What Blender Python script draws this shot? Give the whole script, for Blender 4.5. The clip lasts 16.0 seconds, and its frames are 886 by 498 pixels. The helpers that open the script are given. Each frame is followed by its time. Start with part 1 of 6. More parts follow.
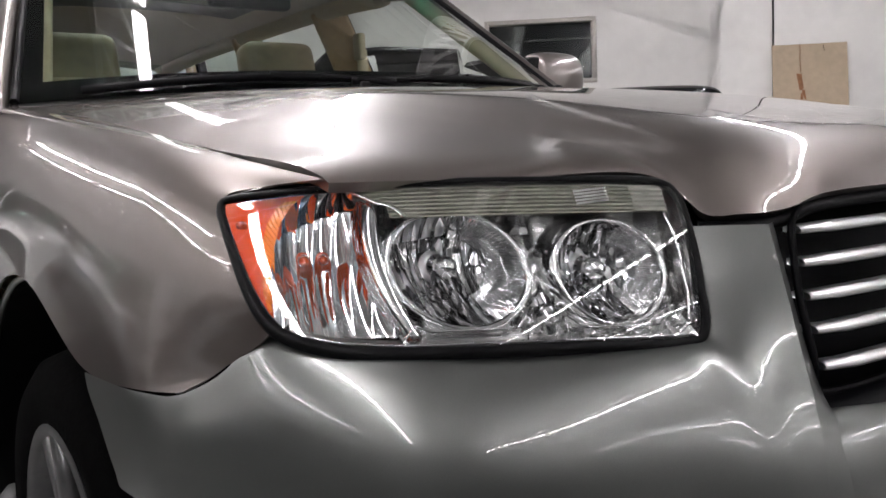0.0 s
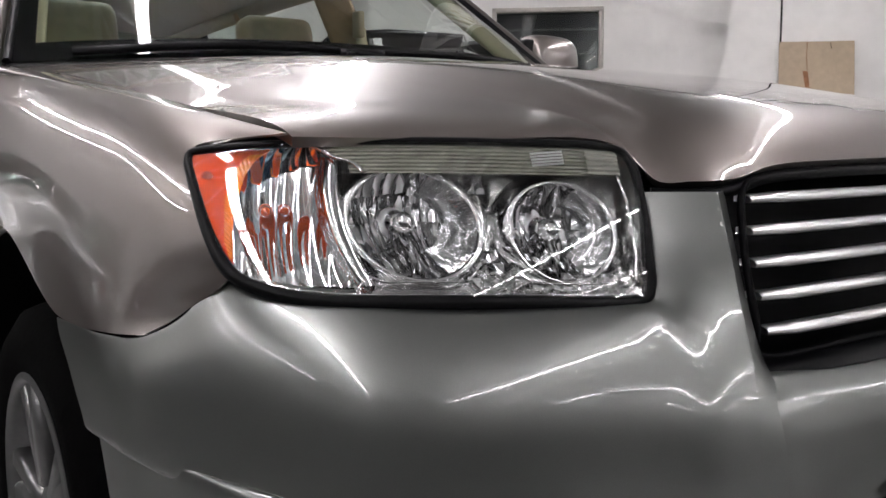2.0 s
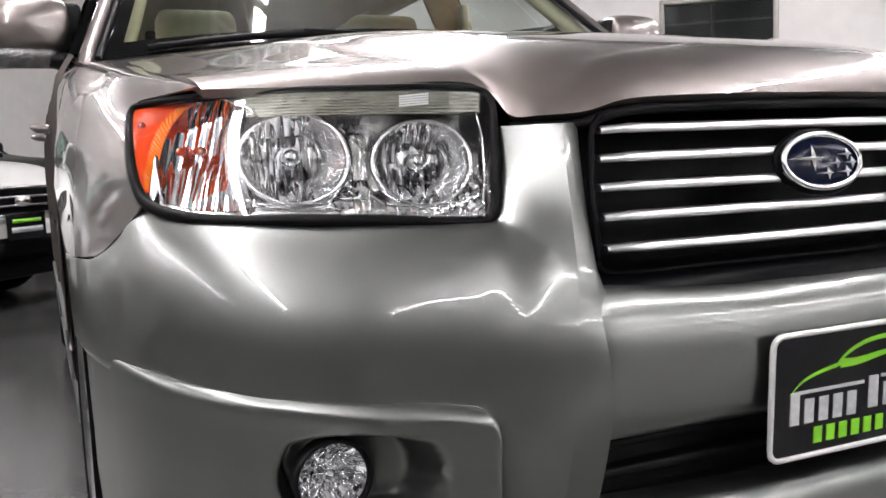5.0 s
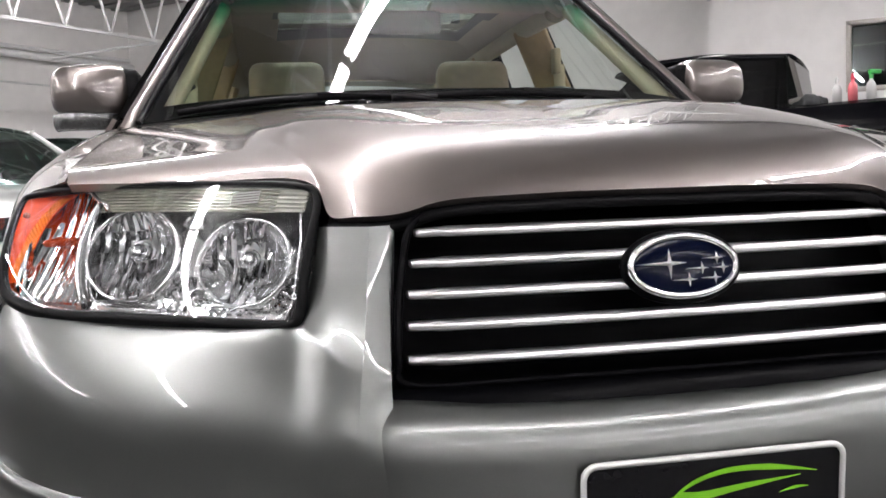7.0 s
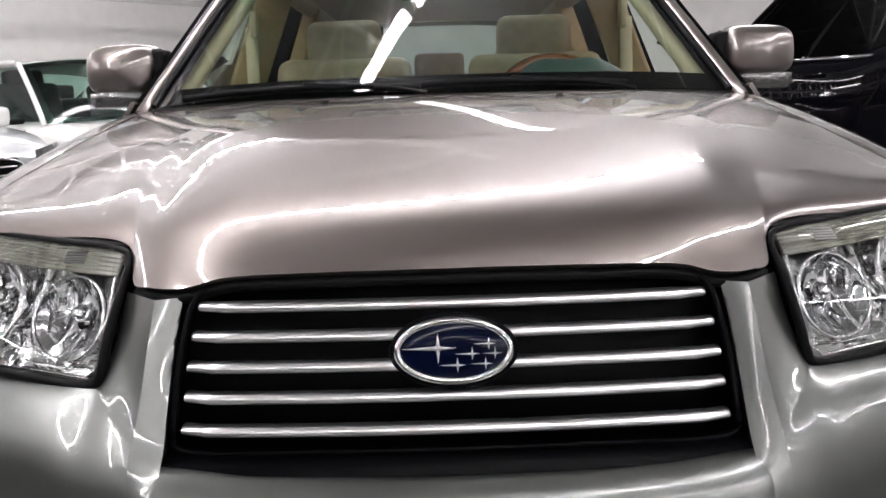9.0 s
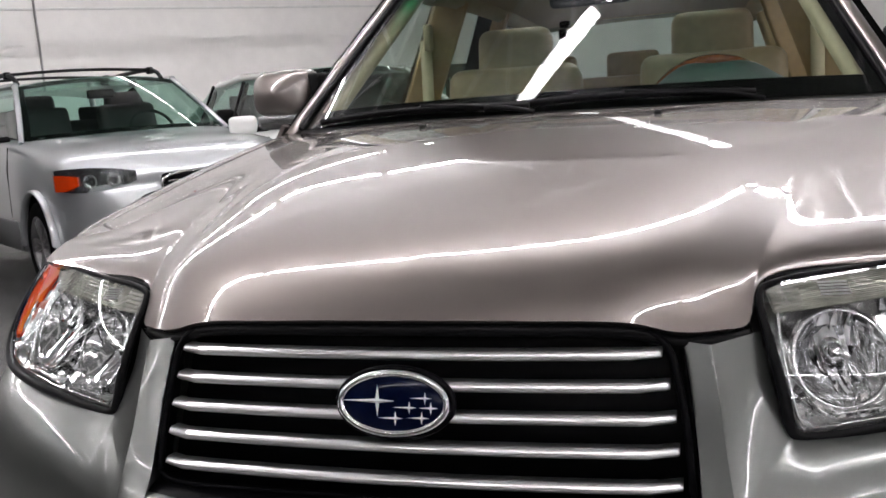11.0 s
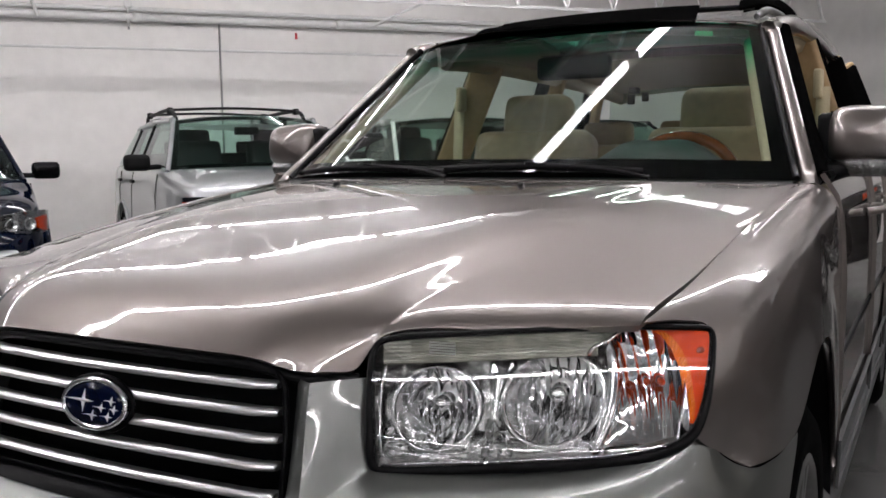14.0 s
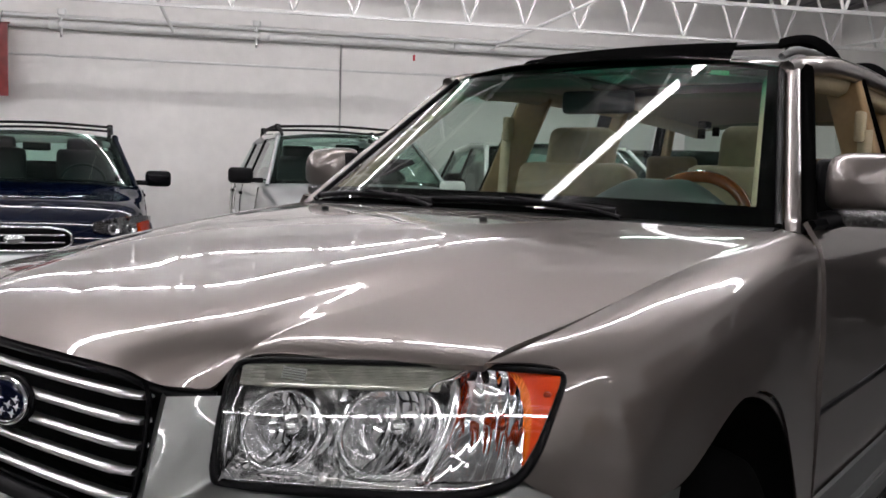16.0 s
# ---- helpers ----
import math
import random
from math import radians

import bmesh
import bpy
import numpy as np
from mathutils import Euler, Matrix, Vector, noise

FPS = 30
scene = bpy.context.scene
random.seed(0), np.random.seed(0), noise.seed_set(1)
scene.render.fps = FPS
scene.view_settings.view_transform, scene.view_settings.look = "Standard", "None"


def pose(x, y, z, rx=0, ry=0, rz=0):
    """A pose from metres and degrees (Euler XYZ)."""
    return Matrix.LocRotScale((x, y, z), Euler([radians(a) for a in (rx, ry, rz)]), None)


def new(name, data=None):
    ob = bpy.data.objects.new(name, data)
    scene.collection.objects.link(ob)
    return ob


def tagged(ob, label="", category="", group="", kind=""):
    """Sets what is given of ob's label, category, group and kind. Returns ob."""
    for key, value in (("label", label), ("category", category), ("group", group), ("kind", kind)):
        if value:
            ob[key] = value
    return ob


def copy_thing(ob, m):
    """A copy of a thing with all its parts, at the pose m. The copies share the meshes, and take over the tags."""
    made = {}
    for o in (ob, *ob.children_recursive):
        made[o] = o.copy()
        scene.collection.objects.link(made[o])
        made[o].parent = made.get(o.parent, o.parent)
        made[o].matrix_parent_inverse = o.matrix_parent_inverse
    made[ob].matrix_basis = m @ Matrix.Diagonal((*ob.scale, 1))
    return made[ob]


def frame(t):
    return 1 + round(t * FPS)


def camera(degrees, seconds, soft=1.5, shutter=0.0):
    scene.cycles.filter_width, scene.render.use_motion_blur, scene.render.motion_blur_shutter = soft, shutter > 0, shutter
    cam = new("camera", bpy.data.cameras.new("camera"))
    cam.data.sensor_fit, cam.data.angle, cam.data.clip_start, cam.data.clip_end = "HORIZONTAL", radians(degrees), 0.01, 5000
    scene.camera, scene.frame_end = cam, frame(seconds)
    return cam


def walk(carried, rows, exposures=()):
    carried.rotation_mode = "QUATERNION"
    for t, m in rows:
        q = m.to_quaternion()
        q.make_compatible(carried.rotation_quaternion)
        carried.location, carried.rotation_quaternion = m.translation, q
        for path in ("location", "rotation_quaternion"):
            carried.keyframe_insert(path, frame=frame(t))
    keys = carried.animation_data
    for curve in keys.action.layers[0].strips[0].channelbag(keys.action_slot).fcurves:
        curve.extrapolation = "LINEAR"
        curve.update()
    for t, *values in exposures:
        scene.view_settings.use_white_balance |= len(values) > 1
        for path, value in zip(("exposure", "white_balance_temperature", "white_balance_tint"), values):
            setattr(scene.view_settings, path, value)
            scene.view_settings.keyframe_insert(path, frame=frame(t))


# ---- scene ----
TUBE_POWER = 61
FOV = 52.08
PATH = [
    (0.0, -1.1774, -0.4636, 0.9073, 84.304, 2.475, -37.106),
    (0.5, -1.1762, -0.4697, 0.9064, 84.288, 2.013, -37.028),
    (1.0, -1.1735, -0.4857, 0.8938, 84.112, 1.338, -36.915),
    (1.5, -1.1711, -0.5013, 0.8815, 83.807, 0.755, -36.629),
    (2.0, -1.1593, -0.5201, 0.8761, 83.571, 0.523, -36.636),
    (2.5, -1.1527, -0.5427, 0.8548, 83.414, 0.762, -36.51),
    (3.0, -1.1389, -0.5694, 0.8333, 83.613, 0.702, -36.37),
    (5.5, -0.8188, -0.8831, 0.7903, 84.455, 2.5, -21.989),
    (6.0, -0.7029, -0.8969, 0.8138, 84.879, 2.536, -20.306),
    (6.5, -0.5758, -0.9086, 0.8393, 85.755, 2.757, -14.52),
    (7.0, -0.4715, -0.9383, 0.8689, 86.021, 1.967, -11.363),
    (7.5, -0.3461, -0.9883, 0.9067, 85.903, 1.745, -9.079),
    (8.0, -0.2224, -1.0373, 0.9707, 85.452, 2.13, -5.304),
    (8.5, -0.1254, -1.04, 1.011, 82.911, 1.904, -3.785),
    (9.0, -0.0081, -0.9776, 1.0542, 80.472, 1.788, -0.271),
    (9.5, 0.0888, -0.9456, 1.0797, 80.025, 2.953, 4.911),
    (12.0, 0.5706, -0.906, 1.1193, 80.341, 3.03, 20.142),
    (12.5, 0.6982, -0.9272, 1.128, 80.053, 2.077, 21.383),
    (13.0, 0.8595, -0.9566, 1.1439, 81.023, 0.771, 24.31),
    (13.5, 0.9627, -0.9498, 1.1349, 82.498, 0.724, 26.812),
    (14.0, 1.077, -0.859, 1.1262, 83.905, 0.781, 28.946),
    (14.5, 1.1884, -0.7832, 1.1387, 84.602, 0.078, 31.112),
    (15.0, 1.3173, -0.7713, 1.1471, 85.041, -0.338, 33.297),
    (15.5, 1.4358, -0.7712, 1.167, 85.25, -0.897, 35.651),
    (16.0, 1.4274, -0.6891, 1.155, 85.127, -1.659, 37.614),
]
cam = camera(FOV, 16.0, soft=1.6)
walk(cam, [(t, pose(x, y, z, rx, ry, rz)) for t, x, y, z, rx, ry, rz in PATH], exposures=[(0.0, -0.02), (3.0, 0.12), (5.5, 0.72), (7.0, 0.45), (8.0, 0.45), (9.5, 0.30), (12.0, -0.06), (14.0, -0.15), (16.0, -0.26)])

# ---- room axes: the car stands askew in the hall ----
HALL = 49.5
D1 = Vector((math.cos(radians(HALL)), math.sin(radians(HALL)), 0))     # along the long white wall
N1 = Vector((D1.y, -D1.x, 0))                                         # away from that wall


def hall(a, n, z=0.0):
    """A place from metres along the long wall, metres across the hall, height."""
    return D1 * a + N1 * n + Vector((0, 0, z))


HM = Matrix(((D1.x, N1.x, 0, 0), (D1.y, N1.y, 0, 0), (0, 0, 1, 0), (0, 0, 0, 1)))
A0, A1, NA, NB, CEIL = -14.0, 9.2, -11.0, 13.0, 3.75

# ---- world ----
world = bpy.data.worlds.new("world")
scene.world = world
world.use_nodes = True
world.node_tree.nodes["Background"].inputs[0].default_value = (0.02, 0.02, 0.022, 1)
world.node_tree.nodes["Background"].inputs[1].default_value = 1.0


# ---- materials ----
def mat(name, color, rough=0.5, metal=0.0, coat=0.0, grain=0.0, scale=20.0, bump=0.0, bscale=200.0, mottle=0.0, mscale=2.0, spec=0.5, flake=0.0, crough=0.012, cior=1.52):
    m = bpy.data.materials.new(name)
    m.use_nodes = True
    nt = m.node_tree
    b = nt.nodes["Principled BSDF"]
    b.inputs["Base Color"].default_value = (*color, 1)
    b.inputs["Roughness"].default_value = rough
    b.inputs["Metallic"].default_value = metal
    b.inputs["Coat Weight"].default_value = coat
    b.inputs["Coat Roughness"].default_value = crough
    b.inputs["Coat IOR"].default_value = cior
    b.inputs["Specular IOR Level"].default_value = spec
    co = nt.nodes.new("ShaderNodeTexCoord")
    last = None

    def noisy(sc, detail=4.0):
        n = nt.nodes.new("ShaderNodeTexNoise")
        n.inputs["Scale"].default_value = sc
        n.inputs["Detail"].default_value = detail
        nt.links.new(co.outputs["Object"], n.inputs["Vector"])
        return n.outputs["Fac"]

    for amount, sc in ((grain, scale), (mottle, mscale)):
        if amount:
            f = noisy(sc)
            r = nt.nodes.new("ShaderNodeMapRange")
            r.inputs[1].default_value, r.inputs[2].default_value = 0.3, 0.7
            r.inputs[3].default_value, r.inputs[4].default_value = 1 - amount, 1 + amount
            nt.links.new(f, r.inputs[0])
            h = nt.nodes.new("ShaderNodeMix")
            h.data_type, h.blend_type = "RGBA", "MULTIPLY"
            h.inputs[0].default_value = 1.0
            if last is None:
                h.inputs[6].default_value = (*color, 1)
            else:
                nt.links.new(last, h.inputs[6])
            nt.links.new(r.outputs[0], h.inputs[7])
            last = h.outputs[2]
    if last is not None:
        nt.links.new(last, b.inputs["Base Color"])
    if mottle:
        r = nt.nodes.new("ShaderNodeMapRange")
        r.inputs[3].default_value, r.inputs[4].default_value = max(0, rough - 0.12), min(1, rough + 0.12)
        nt.links.new(noisy(mscale * 3), r.inputs[0])
        nt.links.new(r.outputs[0], b.inputs["Roughness"])
    if flake:
        v = nt.nodes.new("ShaderNodeTexVoronoi")
        v.inputs["Scale"].default_value = 1600.0
        nt.links.new(co.outputs["Object"], v.inputs["Vector"])
        r = nt.nodes.new("ShaderNodeMapRange")
        r.inputs[3].default_value, r.inputs[4].default_value = rough - flake, rough + flake
        sp = nt.nodes.new("ShaderNodeSeparateColor")
        nt.links.new(v.outputs["Color"], sp.inputs[0])
        nt.links.new(sp.outputs[0], r.inputs[0])
        nt.links.new(r.outputs[0], b.inputs["Roughness"])
    if bump:
        n = nt.nodes.new("ShaderNodeBump")
        n.inputs["Strength"].default_value = bump
        n.inputs["Distance"].default_value = 0.01
        nt.links.new(noisy(bscale, 6.0), n.inputs["Height"])
        nt.links.new(n.outputs[0], b.inputs["Normal"])
        nt.links.new(n.outputs[0], b.inputs["Coat Normal"])
    return m


def glass(name, tint, ior=1.5, rough=0.0, band=None):
    """A thin pane: clear with a tint, and a mirror by Fresnel."""
    m = bpy.data.materials.new(name)
    m.use_nodes = True
    nt = m.node_tree
    nt.nodes.remove(nt.nodes["Principled BSDF"])
    tr, gl, fr, mx, pw, ma = (nt.nodes.new("ShaderNode" + k) for k in ("BsdfTransparent", "BsdfGlossy", "LayerWeight", "MixShader", "Math", "Math"))
    tr.inputs[0].default_value = (*tint, 1)
    gl.inputs["Roughness"].default_value = rough
    base = 1.1 * ((ior - 1) / (ior + 1)) ** 2
    fr.inputs[0].default_value = 0.5
    pw.operation, pw.inputs[1].default_value = "POWER", 5.0
    ma.operation, ma.inputs[1].default_value, ma.inputs[2].default_value = "MULTIPLY_ADD", 1 - base, base
    nt.links.new(fr.outputs["Facing"], pw.inputs[0])
    nt.links.new(pw.outputs[0], ma.inputs[0])
    nt.links.new(ma.outputs[0], mx.inputs[0])
    nt.links.new(tr.outputs[0], mx.inputs[1])
    nt.links.new(gl.outputs[0], mx.inputs[2])
    nt.links.new(mx.outputs[0], nt.nodes["Material Output"].inputs[0])
    if band:
        z0, z1, color = band
        co, sp, r, mi = (nt.nodes.new("ShaderNode" + k) for k in ("TexCoord", "SeparateXYZ", "MapRange", "Mix"))
        mi.data_type = "RGBA"
        r.inputs[1].default_value, r.inputs[2].default_value = z0, z1
        nt.links.new(co.outputs["Object"], sp.inputs[0])
        nt.links.new(sp.outputs[2], r.inputs[0])
        nt.links.new(r.outputs[0], mi.inputs[0])
        mi.inputs[6].default_value, mi.inputs[7].default_value = (*tint, 1), (*color, 1)
        nt.links.new(mi.outputs[2], tr.inputs[0])
    return m


def amber_mat(name, color):
    """Dyed clear plastic that lets half of its light through."""
    m = bpy.data.materials.new(name)
    m.use_nodes = True
    nt = m.node_tree
    b = nt.nodes["Principled BSDF"]
    b.inputs["Base Color"].default_value = (*color, 1)
    b.inputs["Roughness"].default_value = 0.25
    b.inputs["Specular IOR Level"].default_value = 0.25
    tl, mx, no, bu, co = (nt.nodes.new("ShaderNode" + k) for k in ("BsdfTranslucent", "MixShader", "TexNoise", "Bump", "TexCoord"))
    tl.inputs[0].default_value = (*color, 1)
    mx.inputs[0].default_value = 0.35
    no.inputs["Scale"].default_value = 260.0
    bu.inputs["Strength"].default_value, bu.inputs["Distance"].default_value = 0.25, 0.002
    nt.links.new(co.outputs["Object"], no.inputs["Vector"])
    nt.links.new(no.outputs["Fac"], bu.inputs["Height"])
    nt.links.new(bu.outputs[0], b.inputs["Normal"])
    nt.links.new(b.outputs[0], mx.inputs[1])
    nt.links.new(tl.outputs[0], mx.inputs[2])
    nt.links.new(mx.outputs[0], nt.nodes["Material Output"].inputs[0])
    return m


def lamp_mat(name, color, strength):
    m = bpy.data.materials.new(name)
    m.use_nodes = True
    b = m.node_tree.nodes["Principled BSDF"]
    b.inputs["Base Color"].default_value = (0.8, 0.8, 0.8, 1)
    b.inputs["Emission Color"].default_value = (*color, 1)
    b.inputs["Emission Strength"].default_value = strength
    return m


PAINT = mat("champagne_metallic_paint", (0.176, 0.153, 0.141), 0.40, 0.95, 1.0, grain=0.07, scale=1400, crough=0.0, cior=1.75)
PAINT2 = mat("grey_metallic_paint", (0.188, 0.196, 0.187), 0.34, 0.97, 0.8, grain=0.07, scale=1400, crough=0.025)
BLACK = mat("black_gloss_plastic", (0.0015, 0.0015, 0.002), 0.35, spec=0.05)
RUBBER = mat("black_rubber", (0.003, 0.003, 0.0035), 0.45, grain=0.2, scale=60, spec=0.1)
TEXTURED = mat("black_textured_plastic", (0.004, 0.004, 0.0045), 0.5, bump=0.15, bscale=900, grain=0.15, scale=200, spec=0.12)
TYRE = mat("tyre_rubber", (0.0018, 0.0018, 0.0018), 0.9, spec=0.02, grain=0.3, scale=40, bump=0.2, bscale=150)
CHROME = mat("chrome", (0.86, 0.86, 0.87), 0.07, 1.0)
BEZEL = mat("silvered_bezel", (0.88, 0.88, 0.87), 0.16, 1.0, grain=0.04, scale=30)
SATIN = mat("satin_chrome", (0.84, 0.84, 0.84), 0.30, 1.0)
BOWL = mat("mirror_reflector", (0.90, 0.90, 0.91), 0.035, 1.0)
ALLOY = mat("silver_alloy", (0.15, 0.15, 0.15), 0.3, 0.8, 0.4, grain=0.08, scale=60)
FLUTED = mat("cloudy_fluted_plastic", (0.50, 0.50, 0.44), 0.14, 0.55, 0.6, grain=0.25, scale=40)
AMBER = amber_mat("amber_plastic", (0.95, 0.085, 0.004))
AMBER2 = mat("amber_reflex", (1.0, 0.20, 0.008), 0.2, 0.0, 0.1)
LENS = glass("clear_lamp_lens", (0.97, 0.98, 0.98), 1.72)
SHIELD = glass("windscreen_glass", (0.74, 0.81, 0.765), 1.29, band=(1.37, 1.43, (0.05, 0.50, 0.33)))
PANE = glass("side_glass", (0.72, 0.82, 0.77), 1.32)
PANE_BG = glass("parked_car_glass", (0.58, 0.74, 0.68), 1.22)
PANE_BLACK = glass("black_privacy_glass", (0.02, 0.022, 0.02), 1.22)
PANE_DARK = glass("privacy_glass", (0.42, 0.52, 0.47), 1.5)
FRIT = mat("black_frit", (0.002, 0.002, 0.002), 0.08, spec=0.25)
UNDER = mat("black_border_under_glass", (0.0015, 0.0015, 0.0015), 0.9, spec=0.0)
TAN = mat("tan_pillar_trim", (0.36, 0.24, 0.12), 0.6, grain=0.08, scale=40, bump=0.08, bscale=600)
BEIGE = mat("beige_leather", (0.25, 0.175, 0.098), 0.5, grain=0.12, scale=30, bump=0.15, bscale=400)
TRIM = mat("beige_trim_plastic", (0.44, 0.37, 0.24), 0.6, grain=0.06, scale=40, bump=0.08, bscale=600)
CLOTH = mat("headliner_cloth", (0.36, 0.31, 0.24), 0.9, grain=0.1, scale=200)
DASH = mat("dark_green_black_dash", (0.012, 0.017, 0.0155), 0.5, grain=0.2, scale=80, bump=0.15, bscale=700, spec=0.2)
WOOD = mat("glossy_wood_rim", (0.20, 0.05, 0.014), 0.2, 0, 0.8, grain=0.35, scale=45)
DARKCLOTH = mat("dark_grey_cloth", (0.03, 0.032, 0.033), 0.85, grain=0.2, scale=100)
STARM = mat("silver_star", (0.80, 0.80, 0.80), 0.3, 0.2)
BULB = mat("dark_amber_bulb", (0.45, 0.05, 0.01), 0.12, 0.2, 0.8)
NAVY = mat("navy_enamel", (0.0014, 0.0034, 0.016), 0.12, 0, 0.1, spec=0.1)
PLATE = mat("black_plate", (0.005, 0.005, 0.006), 0.22, grain=0.15, scale=60, spec=0.2)
PLATE_RIM = mat("white_plate_rim", (0.72, 0.72, 0.70), 0.35, 0.3)
GREEN = mat("green_print", (0.22, 0.62, 0.02), 0.4)
LETTER = mat("silver_print", (0.52, 0.53, 0.53), 0.4, grain=0.15, scale=120)
# Dark tone for unseen walls, set to darken what the car's flanks mirror.
WALL_DARK = mat("dark_unseen_wall", (0.07, 0.07, 0.069), 0.8, grain=0.06, scale=5, bump=0.12, bscale=40, mottle=0.1, mscale=0.6)
WALL = mat("white_painted_block", (0.88, 0.865, 0.84), 0.75, grain=0.03, scale=6, bump=0.12, bscale=40, mottle=0.05, mscale=0.6)
WALL3 = mat("pale_block_wall", (0.72, 0.72, 0.71), 0.8, grain=0.06, scale=5, bump=0.12, bscale=40, mottle=0.1, mscale=0.6)
# Deck colour sits well below white so the roof reads as dimly lit.
CEILM = mat("dimmed_white_deck", (0.26, 0.26, 0.257), 0.8, grain=0.05, scale=4, mottle=0.08, mscale=0.7)
STEEL = mat("white_painted_steel", (0.76, 0.76, 0.745), 0.5, grain=0.05, scale=12)
FLOOR = mat("grey_sealed_concrete", (0.075, 0.075, 0.073), 0.22, grain=0.10, scale=3, mottle=0.14, mscale=0.5, bump=0.05, bscale=30)
TUBE = lamp_mat("fluorescent_tube", (1.0, 0.955, 0.985), TUBE_POWER)
DARKLAMP = mat("dark_lamp_inner", (0.22, 0.22, 0.225), 0.12, 0.9, grain=0.6, scale=45, bump=0.5, bscale=55)
CARD = mat("cardboard", (0.50, 0.40, 0.29), 0.85, grain=0.06, scale=15, mottle=0.08, mscale=2)
CARD_TORN = mat("torn_cardboard", (0.30, 0.14, 0.07), 0.9, grain=0.2, scale=40)
SILVER = mat("silver_paint", (0.42, 0.44, 0.45), 0.32, 0.7, 1.0, grain=0.03, scale=400)
BLUE = mat("dark_blue_paint", (0.0015, 0.0035, 0.014), 0.5, 0.0, 0.7, spec=0.0)
WHITE = mat("white_paint", (0.78, 0.78, 0.76), 0.3, 0, 1.0)
BLACKP = mat("black_paint", (0.002, 0.002, 0.003), 0.5, 0, 0.35, spec=0.0)
MATT = mat("matt_black_plastic", (0.003, 0.003, 0.003), 0.95, spec=0.0, grain=0.2, scale=80)
GREYCLAD = mat("grey_cladding", (0.075, 0.077, 0.077), 0.55, grain=0.1, scale=100)
REDSIGN = mat("dark_red_vinyl", (0.20, 0.025, 0.025), 0.5, grain=0.25, scale=8)
PINK = mat("pink_liquid_bottle", (0.75, 0.18, 0.20), 0.25, grain=0.05, scale=30)
GREENCAP = mat("green_cap", (0.05, 0.45, 0.08), 0.35)
REDCAP = mat("red_cap", (0.55, 0.03, 0.05), 0.35)
CLEARPL = mat("milky_plastic", (0.6, 0.6, 0.58), 0.3)


# ---- mesh helpers ----
def mesh_of(bm, name, material, smooth=True):
    me = bpy.data.meshes.new(name)
    bm.to_mesh(me)
    bm.free()
    me.materials.append(material)
    if smooth:
        for p in me.polygons:
            p.use_smooth = True
    return me


def part(name, bm, material, parent, label="", smooth=True):
    ob = new(name, mesh_of(bm, name, material, smooth))
    if parent is not None:
        ob.parent = parent
        ob.matrix_parent_inverse = Matrix()
    if label:
        ob["label"] = label
    return ob


def thing(name, label, category, group="", m=None):
    ob = new(name)
    ob.empty_display_size = 0.1
    if m is not None:
        ob.matrix_world = m
    return tagged(ob, label, category, group)


def single(name, bm, material, label, category, group="", kind="", smooth=True):
    return tagged(new(name, mesh_of(bm, name, material, smooth)), label, category, group, kind)


def spline(P, n, closed=False):
    """n points along a smooth curve through P."""
    P = np.asarray(P, float)
    if closed:
        P = np.vstack([P[-2:], P, P[:3]])
    d = np.sqrt(np.maximum(np.linalg.norm(np.diff(P, axis=0), axis=1), 1e-6))
    t = np.concatenate([[0], np.cumsum(d)])
    m = np.zeros_like(P)
    s = np.diff(P, axis=0) / np.diff(t)[:, None]
    h = np.diff(t)
    m[1:-1] = (s[:-1] * h[1:, None] + s[1:] * h[:-1, None]) / (h[:-1] + h[1:])[:, None]
    m[0], m[-1] = (s[0] * 1.5 - m[1] * 0.5, s[-1] * 1.5 - m[-2] * 0.5) if len(P) > 2 else (s[0], s[-1])
    q = np.linspace(t[2], t[-3], n, endpoint=False) if closed else np.linspace(0, t[-1], n)
    i = np.clip(np.searchsorted(t, q, side="right") - 1, 0, len(t) - 2)
    u = ((q - t[i]) / h[i])[:, None]
    hh = h[i][:, None]
    return (2 * u**3 - 3 * u**2 + 1) * P[i] + (u**3 - 2 * u**2 + u) * hh * m[i] + (-2 * u**3 + 3 * u**2) * P[i + 1] + (u**3 - u**2) * hh * m[i + 1]


def loft(sections, nu, nv, smooth=0):
    """A grid of nu x nv points over sections of control points."""
    rows = np.array([spline(s, nv) for s in sections])
    g = np.stack([spline(rows[:, j], nu) for j in range(nv)], 1)
    for _ in range(smooth):
        g[1:-1, 1:-1] += 0.5 * ((g[:-2, 1:-1] + g[2:, 1:-1] + g[1:-1, :-2] + g[1:-1, 2:]) / 4 - g[1:-1, 1:-1])
    return g


def spline_rows(g, n):
    """More rows through the rows of a grid."""
    return np.stack([spline(g[:, j], n) for j in range(g.shape[1])], 1)


def fair(g, keep=0.0006, steps=900, k=0.04):
    """Irons ripples out of a grid: thin-plate smoothing that stays near its start and holds the rim."""
    p = g.copy()

    def lap(q):
        e = np.pad(q, ((1, 1), (1, 1), (0, 0)), mode="reflect", reflect_type="odd")
        return e[:-2, 1:-1] + e[2:, 1:-1] + e[1:-1, :-2] + e[1:-1, 2:] - 4 * q

    for _ in range(steps):
        d = k * lap(lap(p)) + keep * (p - g)
        p[1:-1, 1:-1] -= 0.55 * d[1:-1, 1:-1]
    return p


def normals(g):
    n = np.cross(np.gradient(g, axis=0), np.gradient(g, axis=1))
    return n / np.maximum(np.linalg.norm(n, axis=2, keepdims=True), 1e-9)


